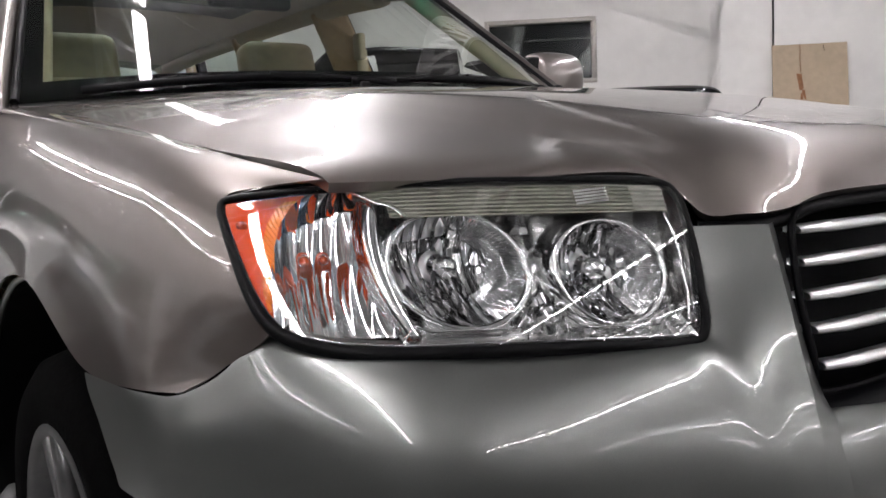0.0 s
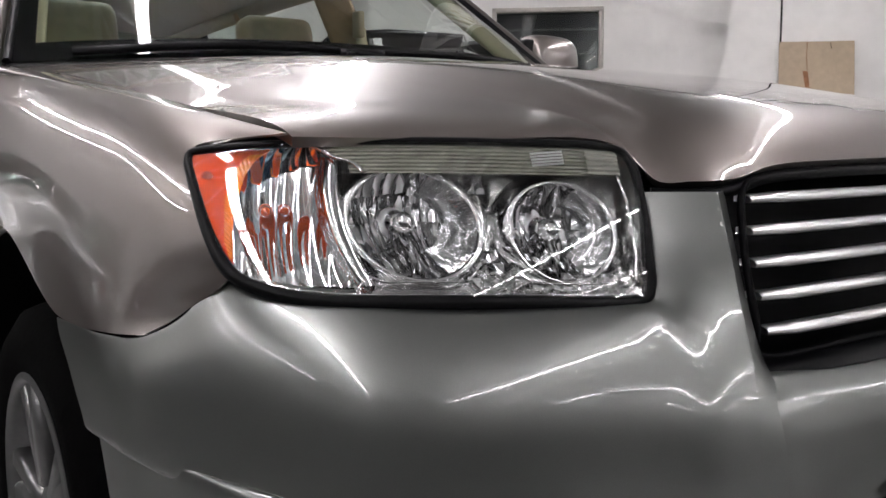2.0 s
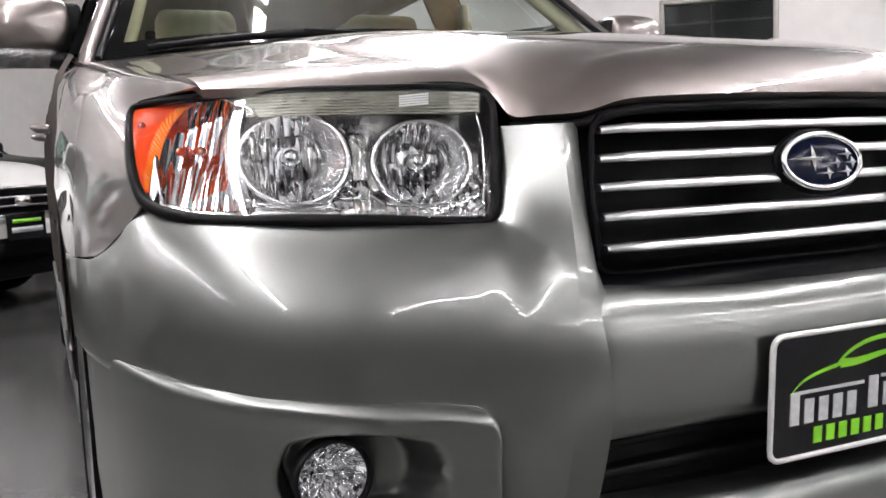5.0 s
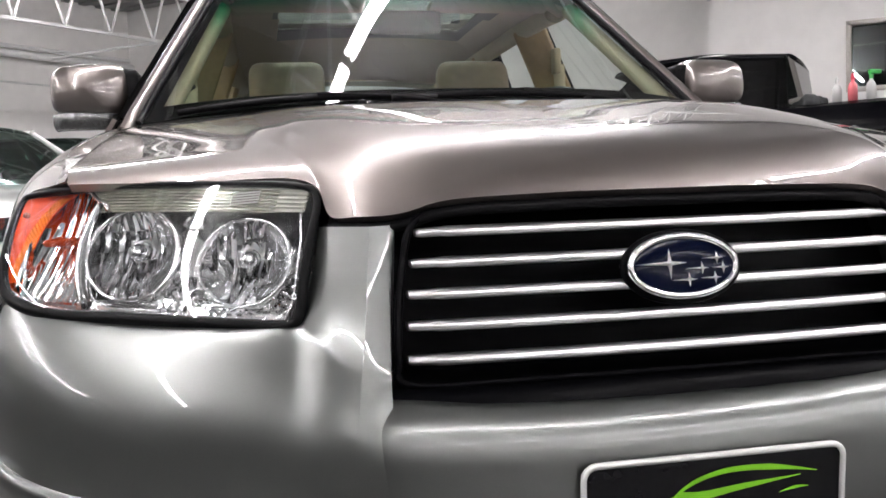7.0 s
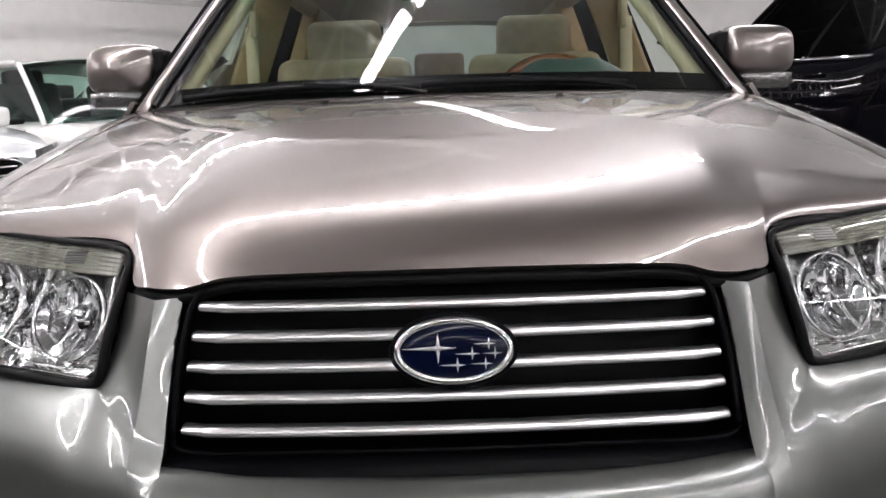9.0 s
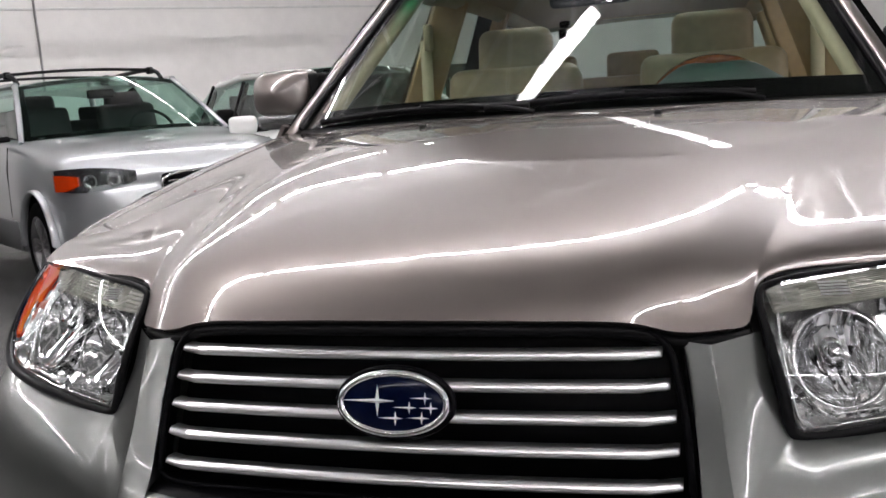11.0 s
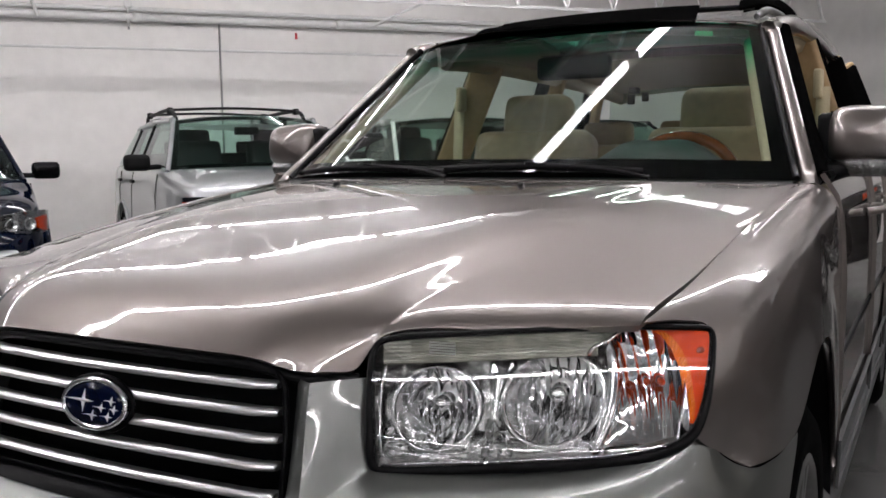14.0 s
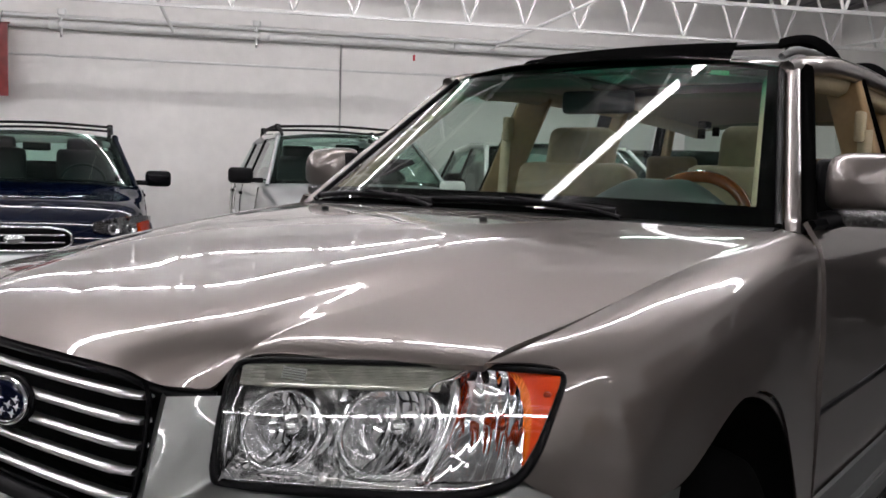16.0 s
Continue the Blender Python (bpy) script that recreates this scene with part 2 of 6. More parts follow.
def add_grid(bm, g, closed_u=False, closed_v=False, flip=False, skip=None):
    nu, nv = g.shape[:2]
    vs = [[bm.verts.new(g[i, j]) for j in range(nv)] for i in range(nu)]
    for i in range(nu if closed_u else nu - 1):
        for j in range(nv if closed_v else nv - 1):
            if skip is not None and skip[i, j]:
                continue
            q = [vs[i][j], vs[(i + 1) % nu][j], vs[(i + 1) % nu][(j + 1) % nv], vs[i][(j + 1) % nv]]
            try:
                bm.faces.new(q[::-1] if flip else q)
            except ValueError:
                pass
    return vs


def panel(g, depth=0.012, flip=False, mirror=False):
    """A sheet with a flange turned in along its edge. Returns a bmesh; the outside is the side of the normals."""
    bm = bmesh.new()
    if mirror:
        g = g * np.array([-1, 1, 1])
        flip = not flip
    n = normals(g) * (-1 if flip else 1)
    add_grid(bm, g, flip=flip)
    b = g - n * depth
    for e, f in ((g[0], b[0]), (g[-1][::-1], b[-1][::-1]), (g[::-1, 0], b[::-1, 0]), (g[:, -1], b[:, -1])):
        add_grid(bm, np.stack([e, f]), flip=flip)
    return bm


def rbox(bm, size, m=None, bevel=0.01, seg=2):
    """A box with rounded edges."""
    r = bmesh.ops.create_cube(bm, size=1.0, matrix=(m or Matrix()) @ Matrix.Diagonal((*size, 1)))
    if bevel:
        es = list({e for v in r["verts"] for e in v.link_edges})
        bmesh.ops.bevel(bm, geom=es, offset=bevel, segments=seg, affect="EDGES", profile=0.6)
    return bm


def box(size, m=None, bevel=0.01, seg=2):
    return rbox(bmesh.new(), size, m, bevel, seg)


def revolve(profile, n=32, m=None, bm=None):
    """A turned form: (radius, height) pairs round the z axis."""
    bm = bm or bmesh.new()
    m = m or Matrix()
    a = np.linspace(0, 2 * np.pi, n, endpoint=False)
    g = np.array([[m @ Vector((r * math.cos(t), r * math.sin(t), h)) for r, h in profile] for t in a])
    add_grid(bm, g, closed_u=True)
    return bm


def tube(path, r, n=8, bm=None, closed=False, flat=1.0, cap=True):
    """A round or flattened bar along a path."""
    bm = bm or bmesh.new()
    P = np.asarray(path, float)
    T = np.gradient(P, axis=0) if not closed else np.roll(P, -1, 0) - np.roll(P, 1, 0)
    T /= np.maximum(np.linalg.norm(T, axis=1, keepdims=True), 1e-9)
    up = np.array([0, 0, 1.0])
    S = np.cross(T, up)
    bad = np.linalg.norm(S, axis=1) < 0.05
    S[bad] = np.cross(T[bad], np.array([0, 1.0, 0]))
    S /= np.linalg.norm(S, axis=1, keepdims=True)
    U = np.cross(S, T)
    rr = np.broadcast_to(np.asarray(r, float), (len(P),))
    a = np.linspace(0, 2 * np.pi, n, endpoint=False)
    g = np.array([[P[i] + rr[i] * (math.cos(t) * S[i] + flat * math.sin(t) * U[i]) for t in a] for i in range(len(P))])
    vs = add_grid(bm, g, closed_u=closed, closed_v=True, flip=True)
    if cap and not closed:
        bm.faces.new(vs[0])
        bm.faces.new(vs[-1][::-1])
    return bm


def bar(a, b, w, h=None, bevel=0.0, bm=None, seg=1):
    """A straight box bar from a to b, w wide and h high."""
    a, b = Vector(a), Vector(b)
    d = b - a
    q = d.to_track_quat("Y", "Z").to_matrix().to_4x4()
    return rbox(bm or bmesh.new(), (w, d.length, h or w), Matrix.Translation((a + b) / 2) @ q, bevel, seg)


def solid(g, depth, flip=False):
    """A closed slab from a grid of points."""
    bm = bmesh.new()
    n = normals(g) * (-1 if flip else 1)
    b = g - n * depth
    add_grid(bm, g, flip=flip)
    add_grid(bm, b, flip=not flip)
    for e, f in ((g[0], b[0]), (g[-1][::-1], b[-1][::-1]), (g[::-1, 0], b[::-1, 0]), (g[:, -1], b[:, -1])):
        add_grid(bm, np.stack([e, f]), flip=flip)
    return bm


def mir(g):
    return g * np.array([-1.0, 1, 1])

# ---- the hall ----
def wall(name, a0, a1, n0, n1, z1, label, material=WALL):
    bm = bmesh.new()
    rbox(bm, (a1 - a0, n1 - n0, z1), HM @ Matrix.Translation(((a0 + a1) / 2, (n0 + n1) / 2, z1 / 2)), 0)
    return single(name, bm, material, label, "wall", kind="structure", smooth=False)


WIN_N0, WIN_N1, WIN_Z0, WIN_Z1 = -0.68, 0.55, 1.68, 2.40
bm = box((A1 - A0 + 0.6, NB - NA + 0.6, 0.2), HM @ Matrix.Translation(((A0 + A1) / 2, (NA + NB) / 2, -0.1)), 0)
single("floor", bm, FLOOR, "grey sealed concrete garage floor, worn and stained", "floor", kind="structure", smooth=False)
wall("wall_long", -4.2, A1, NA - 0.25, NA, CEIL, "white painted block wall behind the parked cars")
# Unseen stretch of the long wall, made dark only for the reflections.
wall("wall_long_far", A0, -4.2, NA - 0.25, NA, CEIL, "unseen far stretch of wall, darkened to dim the car's reflections", WALL_DARK)
wall("wall_front", A0, A1, NB, NB + 0.25, CEIL, "pale block wall", WALL3)
# Unseen end wall in the same darkened tone.
wall("wall_end", A0 - 0.25, A0, NA, NB, CEIL, "unseen end wall, darkened to dim the car's reflections", WALL_DARK)
bm = bmesh.new()
for n0, n1, z0, z1 in ((NA, WIN_N0, 0, CEIL), (WIN_N1, NB, 0, CEIL), (WIN_N0, WIN_N1, 0, WIN_Z0), (WIN_N0, WIN_N1, WIN_Z1, CEIL)):
    rbox(bm, (0.25, n1 - n0, z1 - z0), HM @ Matrix.Translation((A1 + 0.125, (n0 + n1) / 2, (z0 + z1) / 2)), 0)
single("wall_window", bm, WALL, "white painted wall with a small dark window", "wall", kind="structure", smooth=False)
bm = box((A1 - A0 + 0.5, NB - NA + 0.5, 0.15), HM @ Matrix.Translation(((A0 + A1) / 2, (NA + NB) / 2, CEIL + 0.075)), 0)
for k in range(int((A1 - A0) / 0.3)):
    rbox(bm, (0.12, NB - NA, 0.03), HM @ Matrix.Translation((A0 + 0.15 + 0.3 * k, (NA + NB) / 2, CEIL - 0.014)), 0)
single("ceiling", bm, CEILM, "white corrugated metal roof deck, its dimness put into a grey colour", "ceiling", kind="structure", smooth=False)

# window in the end wall: frame, glass and the dark outside
win = tagged(new("window_1"), "dark night window in a grey metal frame", "window", kind="structure")
wm = HM @ Matrix.Translation((A1, 0, 0))
bm = bmesh.new()
for n0, n1, z0, z1 in ((WIN_N0, WIN_N0 + 0.05, WIN_Z0, WIN_Z1), (WIN_N1 - 0.05, WIN_N1, WIN_Z0, WIN_Z1), (WIN_N0, WIN_N1, WIN_Z0, WIN_Z0 + 0.05), (WIN_N0, WIN_N1, WIN_Z1 - 0.05, WIN_Z1)):
    rbox(bm, (0.12, n1 - n0, z1 - z0), wm @ Matrix.Translation((0.035, (n0 + n1) / 2, (z0 + z1) / 2)), 0.006, 1)
FRAMEM = mat("grey_window_frame", (0.50, 0.47, 0.43), 0.5, grain=0.08, scale=20)
part("window_frame", bm, FRAMEM, win)
part("pane", box((0.006, WIN_N1 - WIN_N0 - 0.08, WIN_Z1 - WIN_Z0 - 0.08), wm @ Matrix.Translation((0.06, (WIN_N0 + WIN_N1) / 2, (WIN_Z0 + WIN_Z1) / 2)), 0), glass("window_pane", (0.7, 0.75, 0.74), 1.85), win, smooth=False)
bm = box((0.02, 3.0, 2.6), wm @ Matrix.Translation((1.2, (WIN_N0 + WIN_N1) / 2, 2.0)), 0)
single("backdrop", bm, mat("night_outside", (0.006, 0.008, 0.009), 0.9, grain=0.2, scale=2), "dark night outside the window", "backdrop", kind="structure", smooth=False)

# steel joists with rows of fluorescent fittings
ROWS_N = [-8.3, -6.25, -4.15, -1.95, 0.0, 2.05, 4.1, 6.2, 8.25, 10.3]
# Row -8.3 is an added, unseen row of tubes that brightens the long wall.
LIT = {-8.3: (-4.3, 6.2), -6.25: (-9.4, 6.2), -1.95: (-9.4, 7.5), 2.05: (-9.4, 8.7), 6.2: (-9.4, 8.7), 10.3: (-9.4, 1.0)}
TZ = 3.45
JZ = 2.79


def joist(n):
    ob = thing("roof_joist", "white painted open-web steel roof joist", "joist", "roof joists")
    lo, hi = JZ, CEIL - 0.09
    part("bottom_chord", bar(hall(A0 + 0.02, n, lo), hall(A1 - 0.02, n, lo), 0.032, 0.036), STEEL, ob, smooth=False)
    part("top_chord", bar(hall(A0 + 0.02, n, hi), hall(A1 - 0.02, n, hi), 0.09, 0.05), STEEL, ob, smooth=False)
    a, k = A0 + 0.1, 0
    while a + 0.32 < A1:
        part("web_bar", tube([hall(a, n, lo if k % 2 == 0 else hi), hall(a + 0.32, n, hi if k % 2 == 0 else lo)], 0.018, 6), STEEL, ob, smooth=False)
        a, k = a + 0.32, k + 1
    return ob


def fitting(r):
    """A strip light 1.2 m long along x, its tube below."""
    ob = thing("strip_light", "bare fluorescent strip light under a roof joist", "light", "strip lights")
    part("body", box((1.20, 0.022, 0.024), Matrix.Translation((0, 0, 0.066)), 0.004, 1), STEEL, ob, smooth=False)
    part("tube", tube([(-0.585, 0, 0), (0.585, 0, 0)], r, 14, flat=0.75), TUBE, ob)
    for s in (-1, 1):
        part("hanger", bar((s * 0.45, 0, 0.07), (s * 0.45, 0, CEIL - TZ - 0.005), 0.012), STEEL, ob, smooth=False)
        part("socket", box((0.018, 0.03, 0.085), Matrix.Translation((s * 0.592, 0, 0.022)), 0.004, 1), STEEL, ob, smooth=False)
    return ob


first = {}
for n in ROWS_N:
    joist(n - 0.09)
    if n in LIT:
        a0, a1 = LIT[n]
        for k in range(int((a1 - a0) / 1.27)):
            m = Matrix.Translation(hall(a0 + 0.62 + 1.27 * k, n, TZ)) @ pose(0, 0, 0, 0, 0, HALL)
            # Thin tubes keep the added wall-fill row faint in reflections.
            r = 0.048 if n == -1.95 else 0.017 if n == -8.3 else 0.030
            if r not in first:
                first[r] = fitting(r)
                first[r].matrix_world = m
            else:
                copy_thing(first[r], m)

# cross braces between the joists
for a in (-5.0, -0.6, 3.6, 7.6):
    single("roof_brace", tube([hall(a, NA + 0.02, JZ + 0.06), hall(a + 0.3, NB - 0.02, JZ + 0.06)], 0.02, 8), STEEL, "white painted steel brace across the joists", "brace", "roof braces")

# pipes on the long wall
pipe = thing("sprinkler_pipe", "white painted pipe run along the wall", "pipe", "pipes")
part("run", tube([hall(A0 + 0.1, NA + 0.16, 2.86), hall(A1 - 0.1, NA + 0.16, 2.86)], 0.05, 12), STEEL, pipe)
part("upper_run", tube([hall(A0 + 0.1, NA + 0.10, 2.97), hall(A1 - 0.1, NA + 0.10, 2.97)], 0.03, 10), STEEL, pipe)
for k in range(7):
    part("coupling", tube([hall(A0 + 1.5 + 2.6 * k, NA + 0.16, 2.86), hall(A0 + 1.62 + 2.6 * k, NA + 0.16, 2.86)], 0.062, 12), STEEL, pipe)
    part("bracket", bar(hall(A0 + 1.0 + 2.6 * k, NA, 2.90), hall(A0 + 1.0 + 2.6 * k, NA + 0.17, 2.90), 0.03, 0.02), STEEL, pipe, smooth=False)
# Faint strip added to draw the edge of the pipe's shadow band.
single("shadow_edge_strip", box((A1 + 4.1, 0.02, 0.03), Matrix.Translation(hall((A1 - 4.2) / 2, NA + 0.011, 2.49)) @ pose(0, 0, 0, 0, 0, HALL), 0.008, 2), STEEL, "thin white strip standing in for the edge of the pipe's shadow on the wall", "ledge")
tag = thing("pipe_tag", "small red tag hanging under the white pipe", "tag")
part("wire", tube([hall(2.55, NA + 0.20, 2.82), hall(2.55, NA + 0.20, 2.72)], 0.002, 5), STEEL, tag)
part("plate", bar(hall(2.55, NA + 0.20, 2.725), hall(2.55, NA + 0.20, 2.645), 0.034, 0.006), REDCAP, tag, smooth=False)
pc = hall(1.575, NA + 0.02)
single("conduit", tube([(pc.x, pc.y, 0.6), (pc.x, pc.y, 2.84)], 0.013, 8), mat("grey_conduit", (0.35, 0.35, 0.34), 0.5, 0.3, grain=0.1, scale=20), "thin grey vertical conduit on the white wall", "conduit")

# ---- the car: champagne wagon, nose towards -y, centre line x = 0 ----
car = thing("station_wagon", "champagne metallic station wagon with grey bumper, on concrete floor", "car")


def both(name, g, material, parent, depth=0.012, flip=False, label=""):
    a = part(name, panel(g, depth, flip), material, parent, label)
    b = part(name, panel(g, depth, flip, True), material, parent, label)
    return a, b


# hood: sections from the middle to the seam beside the wing, each from the front lip back to the cowl
HOOD = [
    [(0.0, 0.056, 0.858), (0.000, 0.074, 0.8810), (0.0, 0.125, 0.918), (0.0, 0.40, 0.978), (0.0, 0.70, 1.022), (0.0, 0.92, 1.046), (0.0, 1.13, 1.060)],
    [(0.15, 0.060, 0.857), (0.150, 0.078, 0.8800), (0.152, 0.13, 0.9175), (0.165, 0.40, 0.9775), (0.18, 0.70, 1.0215), (0.195, 0.93, 1.045), (0.20, 1.135, 1.059)],
    [(0.27, 0.070, 0.852), (0.270, 0.088, 0.8760), (0.275, 0.142, 0.9155), (0.30, 0.40, 0.976), (0.33, 0.71, 1.020), (0.35, 0.96, 1.043), (0.36, 1.15, 1.057)],
    [(0.314, 0.080, 0.840), (0.317, 0.098, 0.8660), (0.325, 0.152, 0.9095), (0.358, 0.40, 0.971), (0.395, 0.72, 1.0165), (0.42, 0.99, 1.041), (0.435, 1.18, 1.055)],
    [(0.345, 0.090, 0.837), (0.348, 0.110, 0.8620), (0.357, 0.163, 0.9045), (0.395, 0.41, 0.9648), (0.437, 0.73, 1.0115), (0.468, 1.02, 1.038), (0.485, 1.205, 1.053)],
    [(0.366, 0.102, 0.837), (0.369, 0.122, 0.8600), (0.378, 0.173, 0.8985), (0.417, 0.415, 0.9583), (0.462, 0.74, 1.0080), (0.497, 1.04, 1.035), (0.516, 1.23, 1.051)],
    [(0.392, 0.124, 0.837), (0.395, 0.145, 0.8605), (0.404, 0.19, 0.8965), (0.447, 0.42, 0.9522), (0.497, 0.75, 1.0034), (0.537, 1.06, 1.033), (0.556, 1.255, 1.049)],
    [(0.412, 0.174, 0.878), (0.414, 0.184, 0.888), (0.424, 0.22, 0.905), (0.475, 0.43, 0.948), (0.53, 0.77, 0.9997), (0.575, 1.09, 1.032), (0.59, 1.285, 1.047)],
    [(0.56, 0.250, 0.884), (0.562, 0.260, 0.894), (0.57, 0.30, 0.910), (0.60, 0.48, 0.939), (0.635, 0.82, 0.990), (0.665, 1.15, 1.027), (0.68, 1.355, 1.042)],
    [(0.720, 0.333, 0.888), (0.722, 0.345, 0.895), (0.728, 0.385, 0.907), (0.74, 0.55, 0.928), (0.752, 0.88, 0.977), (0.762, 1.20, 1.018), (0.766, 1.41, 1.040)],
]
gh = fair(loft(HOOD, 64, 72, 4), 0.012, 300)
gh = np.concatenate([mir(gh[::-1])[:-1], gh])
part("hood", panel(gh, 0.014), PAINT, car, "champagne metallic hood with a crease running back from each side of the grille")

# outline and face of the headlamps
IB, OB, OT, IT = (np.array(p) for p in ((0.436, 0.094, 0.713), (0.806, 0.300, 0.726), (0.796, 0.432, 0.876), (0.396, 0.158, 0.874)))
OUTL = [(0.06, 0.0), (0.30, 0.0), (0.55, 0.0), (0.74, 0.005), (0.85, 0.035), (0.92, 0.085), (0.965, 0.15), (0.987, 0.235), (1.0, 0.40), (1.003, 0.60), (1.003, 0.82), (1.0, 0.93), (0.985, 0.978), (0.90, 0.99), (0.60, 1.0), (0.30, 1.0), (0.10, 1.0), (0.035, 0.975), (0.012, 0.91), (0.0, 0.60), (0.0, 0.30), (0.0, 0.12), (0.015, 0.03)]
OUTP = spline(np.array([(u, v, 0) for u, v in OUTL]), 140, closed=True)[:, :2]


def lampface(u, v, d=0.0):
    """A point of the lamp's outer face, d metres further in."""
    p = (IB * (1 - u) + OB * u) * (1 - v) + (IT * (1 - u) + OT * u) * v
    b = 0.027 * 4 * u * (1 - u) * (0.8 + 0.2 * u) + 0.013 * 4 * v * (1 - v)
    lift = 4 * u * (1 - u) * (0.009 * (0.6 + 0.5 * u) * v * v + 0.005 * (1 - v))
    return p + b * np.array((0.50, -0.86, 0.0)) + d * np.array((-0.25, 0.95, 0.0)) + np.array((0, 0, lift))


def ulim(v):
    """Where a row of the outline begins and ends."""
    q = OUTP
    on = [(q[i] + (q[i - 1] - q[i]) * (v - q[i, 1]) / (q[i - 1, 1] - q[i, 1] + 1e-12))[0] for i in range(len(q)) if (q[i, 1] - v) * (q[i - 1, 1] - v) <= 0]
    return (min(on), max(on)) if on else (0.3, 0.4)



def lampedge(v, o=0.007):
    return tuple(lampface(ulim(v)[1] + o, v))


# front wings
WING = [
    [(0.724, 0.336, 0.892), tuple(lampface(0.90, 1.045)), tuple(lampface(0.975, 1.02)), lampedge(0.93), lampedge(0.75), lampedge(0.50), lampedge(0.30), lampedge(0.19, 0.004), (0.826, 0.376, 0.709), (0.8495, 0.427, 0.681)],
    [(0.742, 0.52, 0.922), (0.785, 0.52, 0.915), (0.822, 0.52, 0.885), (0.842, 0.51, 0.83), (0.851, 0.49, 0.765), (0.857, 0.49, 0.715), (0.8625, 0.50, 0.675)],
    [(0.748, 0.70, 0.951), (0.795, 0.70, 0.945), (0.834, 0.70, 0.915), (0.853, 0.70, 0.86), (0.862, 0.69, 0.79), (0.868, 0.685, 0.73), (0.873, 0.66, 0.674)],
    [(0.755, 0.92, 0.983), (0.805, 0.92, 0.976), (0.843, 0.92, 0.945), (0.860, 0.92, 0.89), (0.867, 0.92, 0.84), (0.872, 0.92, 0.80), (0.878, 0.92, 0.765)],
    [(0.761, 1.12, 1.010), (0.812, 1.12, 1.002), (0.848, 1.12, 0.97), (0.863, 1.12, 0.91), (0.868, 1.12, 0.85), (0.872, 1.13, 0.79), (0.876, 1.13, 0.717)],
    [(0.765, 1.28, 1.028), (0.815, 1.28, 1.020), (0.851, 1.28, 0.985), (0.865, 1.28, 0.92), (0.869, 1.28, 0.80), (0.870, 1.29, 0.62), (0.868, 1.362, 0.40)],
    [(0.768, 1.46, 1.045), (0.818, 1.46, 1.036), (0.853, 1.46, 1.0), (0.866, 1.46, 0.93), (0.870, 1.46, 0.80), (0.866, 1.46, 0.58), (0.858, 1.46, 0.28)],
]
gw = loft(WING, 96, 60, 3)
r = np.hypot(gw[..., 1] - 0.93, gw[..., 2] - 0.325)
k = np.clip((0.67 - r) / 0.15, 0, 1)
gw[..., 0] += 0.0105 * k * k * (3 - 2 * k)
both("front_wing", gw, PAINT, car, depth=0.003, flip=True)

# bumper cover: middle beam, the pillars beside the grille with a ridge each, and the corners
INNER = [(0.323, 0.092, 0.826), (0.331, 0.072, 0.775), (0.338, 0.048, 0.71), (0.342, 0.024, 0.655), (0.345, -0.003, 0.618), (0.348, -0.016, 0.58), (0.351, -0.018, 0.545), (0.353, -0.016, 0.50), (0.355, -0.009, 0.46), (0.358, 0.0, 0.42), (0.363, 0.02, 0.35)]
RIDGE = [(0.353, 0.078, 0.826), (0.360, 0.058, 0.775), (0.368, 0.034, 0.71), (0.376, 0.014, 0.660)]
RIDGE2 = [(0.376, 0.014, 0.660), (0.386, -0.005, 0.60), (0.391, -0.009, 0.55), (0.396, -0.006, 0.49), (0.402, 0.004, 0.42), (0.408, 0.026, 0.35)]
LAMPSIDE = [(0.406, 0.136, 0.826), (0.416, 0.120, 0.775), (0.427, 0.104, 0.742), (0.439, 0.094, 0.716)]
BEAM = [
    [(0.0, 0.045, 0.634), (0.0, 0.006, 0.626), (0.0, -0.022, 0.608), (0.0, -0.034, 0.578), (0.0, -0.036, 0.545), (0.0, -0.034, 0.510), (0.0, -0.026, 0.480), (0.0, -0.010, 0.466), (0.0, 0.03, 0.463)],
    [(0.20, 0.045, 0.636), (0.20, 0.010, 0.629), (0.20, -0.017, 0.611), (0.20, -0.029, 0.580), (0.20, -0.031, 0.545), (0.20, -0.029, 0.510), (0.20, -0.021, 0.480), (0.20, -0.006, 0.466), (0.20, 0.035, 0.463)],
    [(0.351, 0.050, 0.642), (0.351, 0.016, 0.638), (0.351, -0.004, 0.620), (0.352, -0.016, 0.585), (0.353, -0.018, 0.545), (0.354, -0.016, 0.510), (0.355, -0.010, 0.480), (0.356, 0.002, 0.466), (0.357, 0.04, 0.463)],
    [(0.372, 0.056, 0.642), (0.372, 0.024, 0.638), (0.372, 0.006, 0.620), (0.372, -0.005, 0.585), (0.373, -0.007, 0.545), (0.374, -0.005, 0.510), (0.375, 0.000, 0.480), (0.376, 0.012, 0.466), (0.377, 0.05, 0.463)],
]
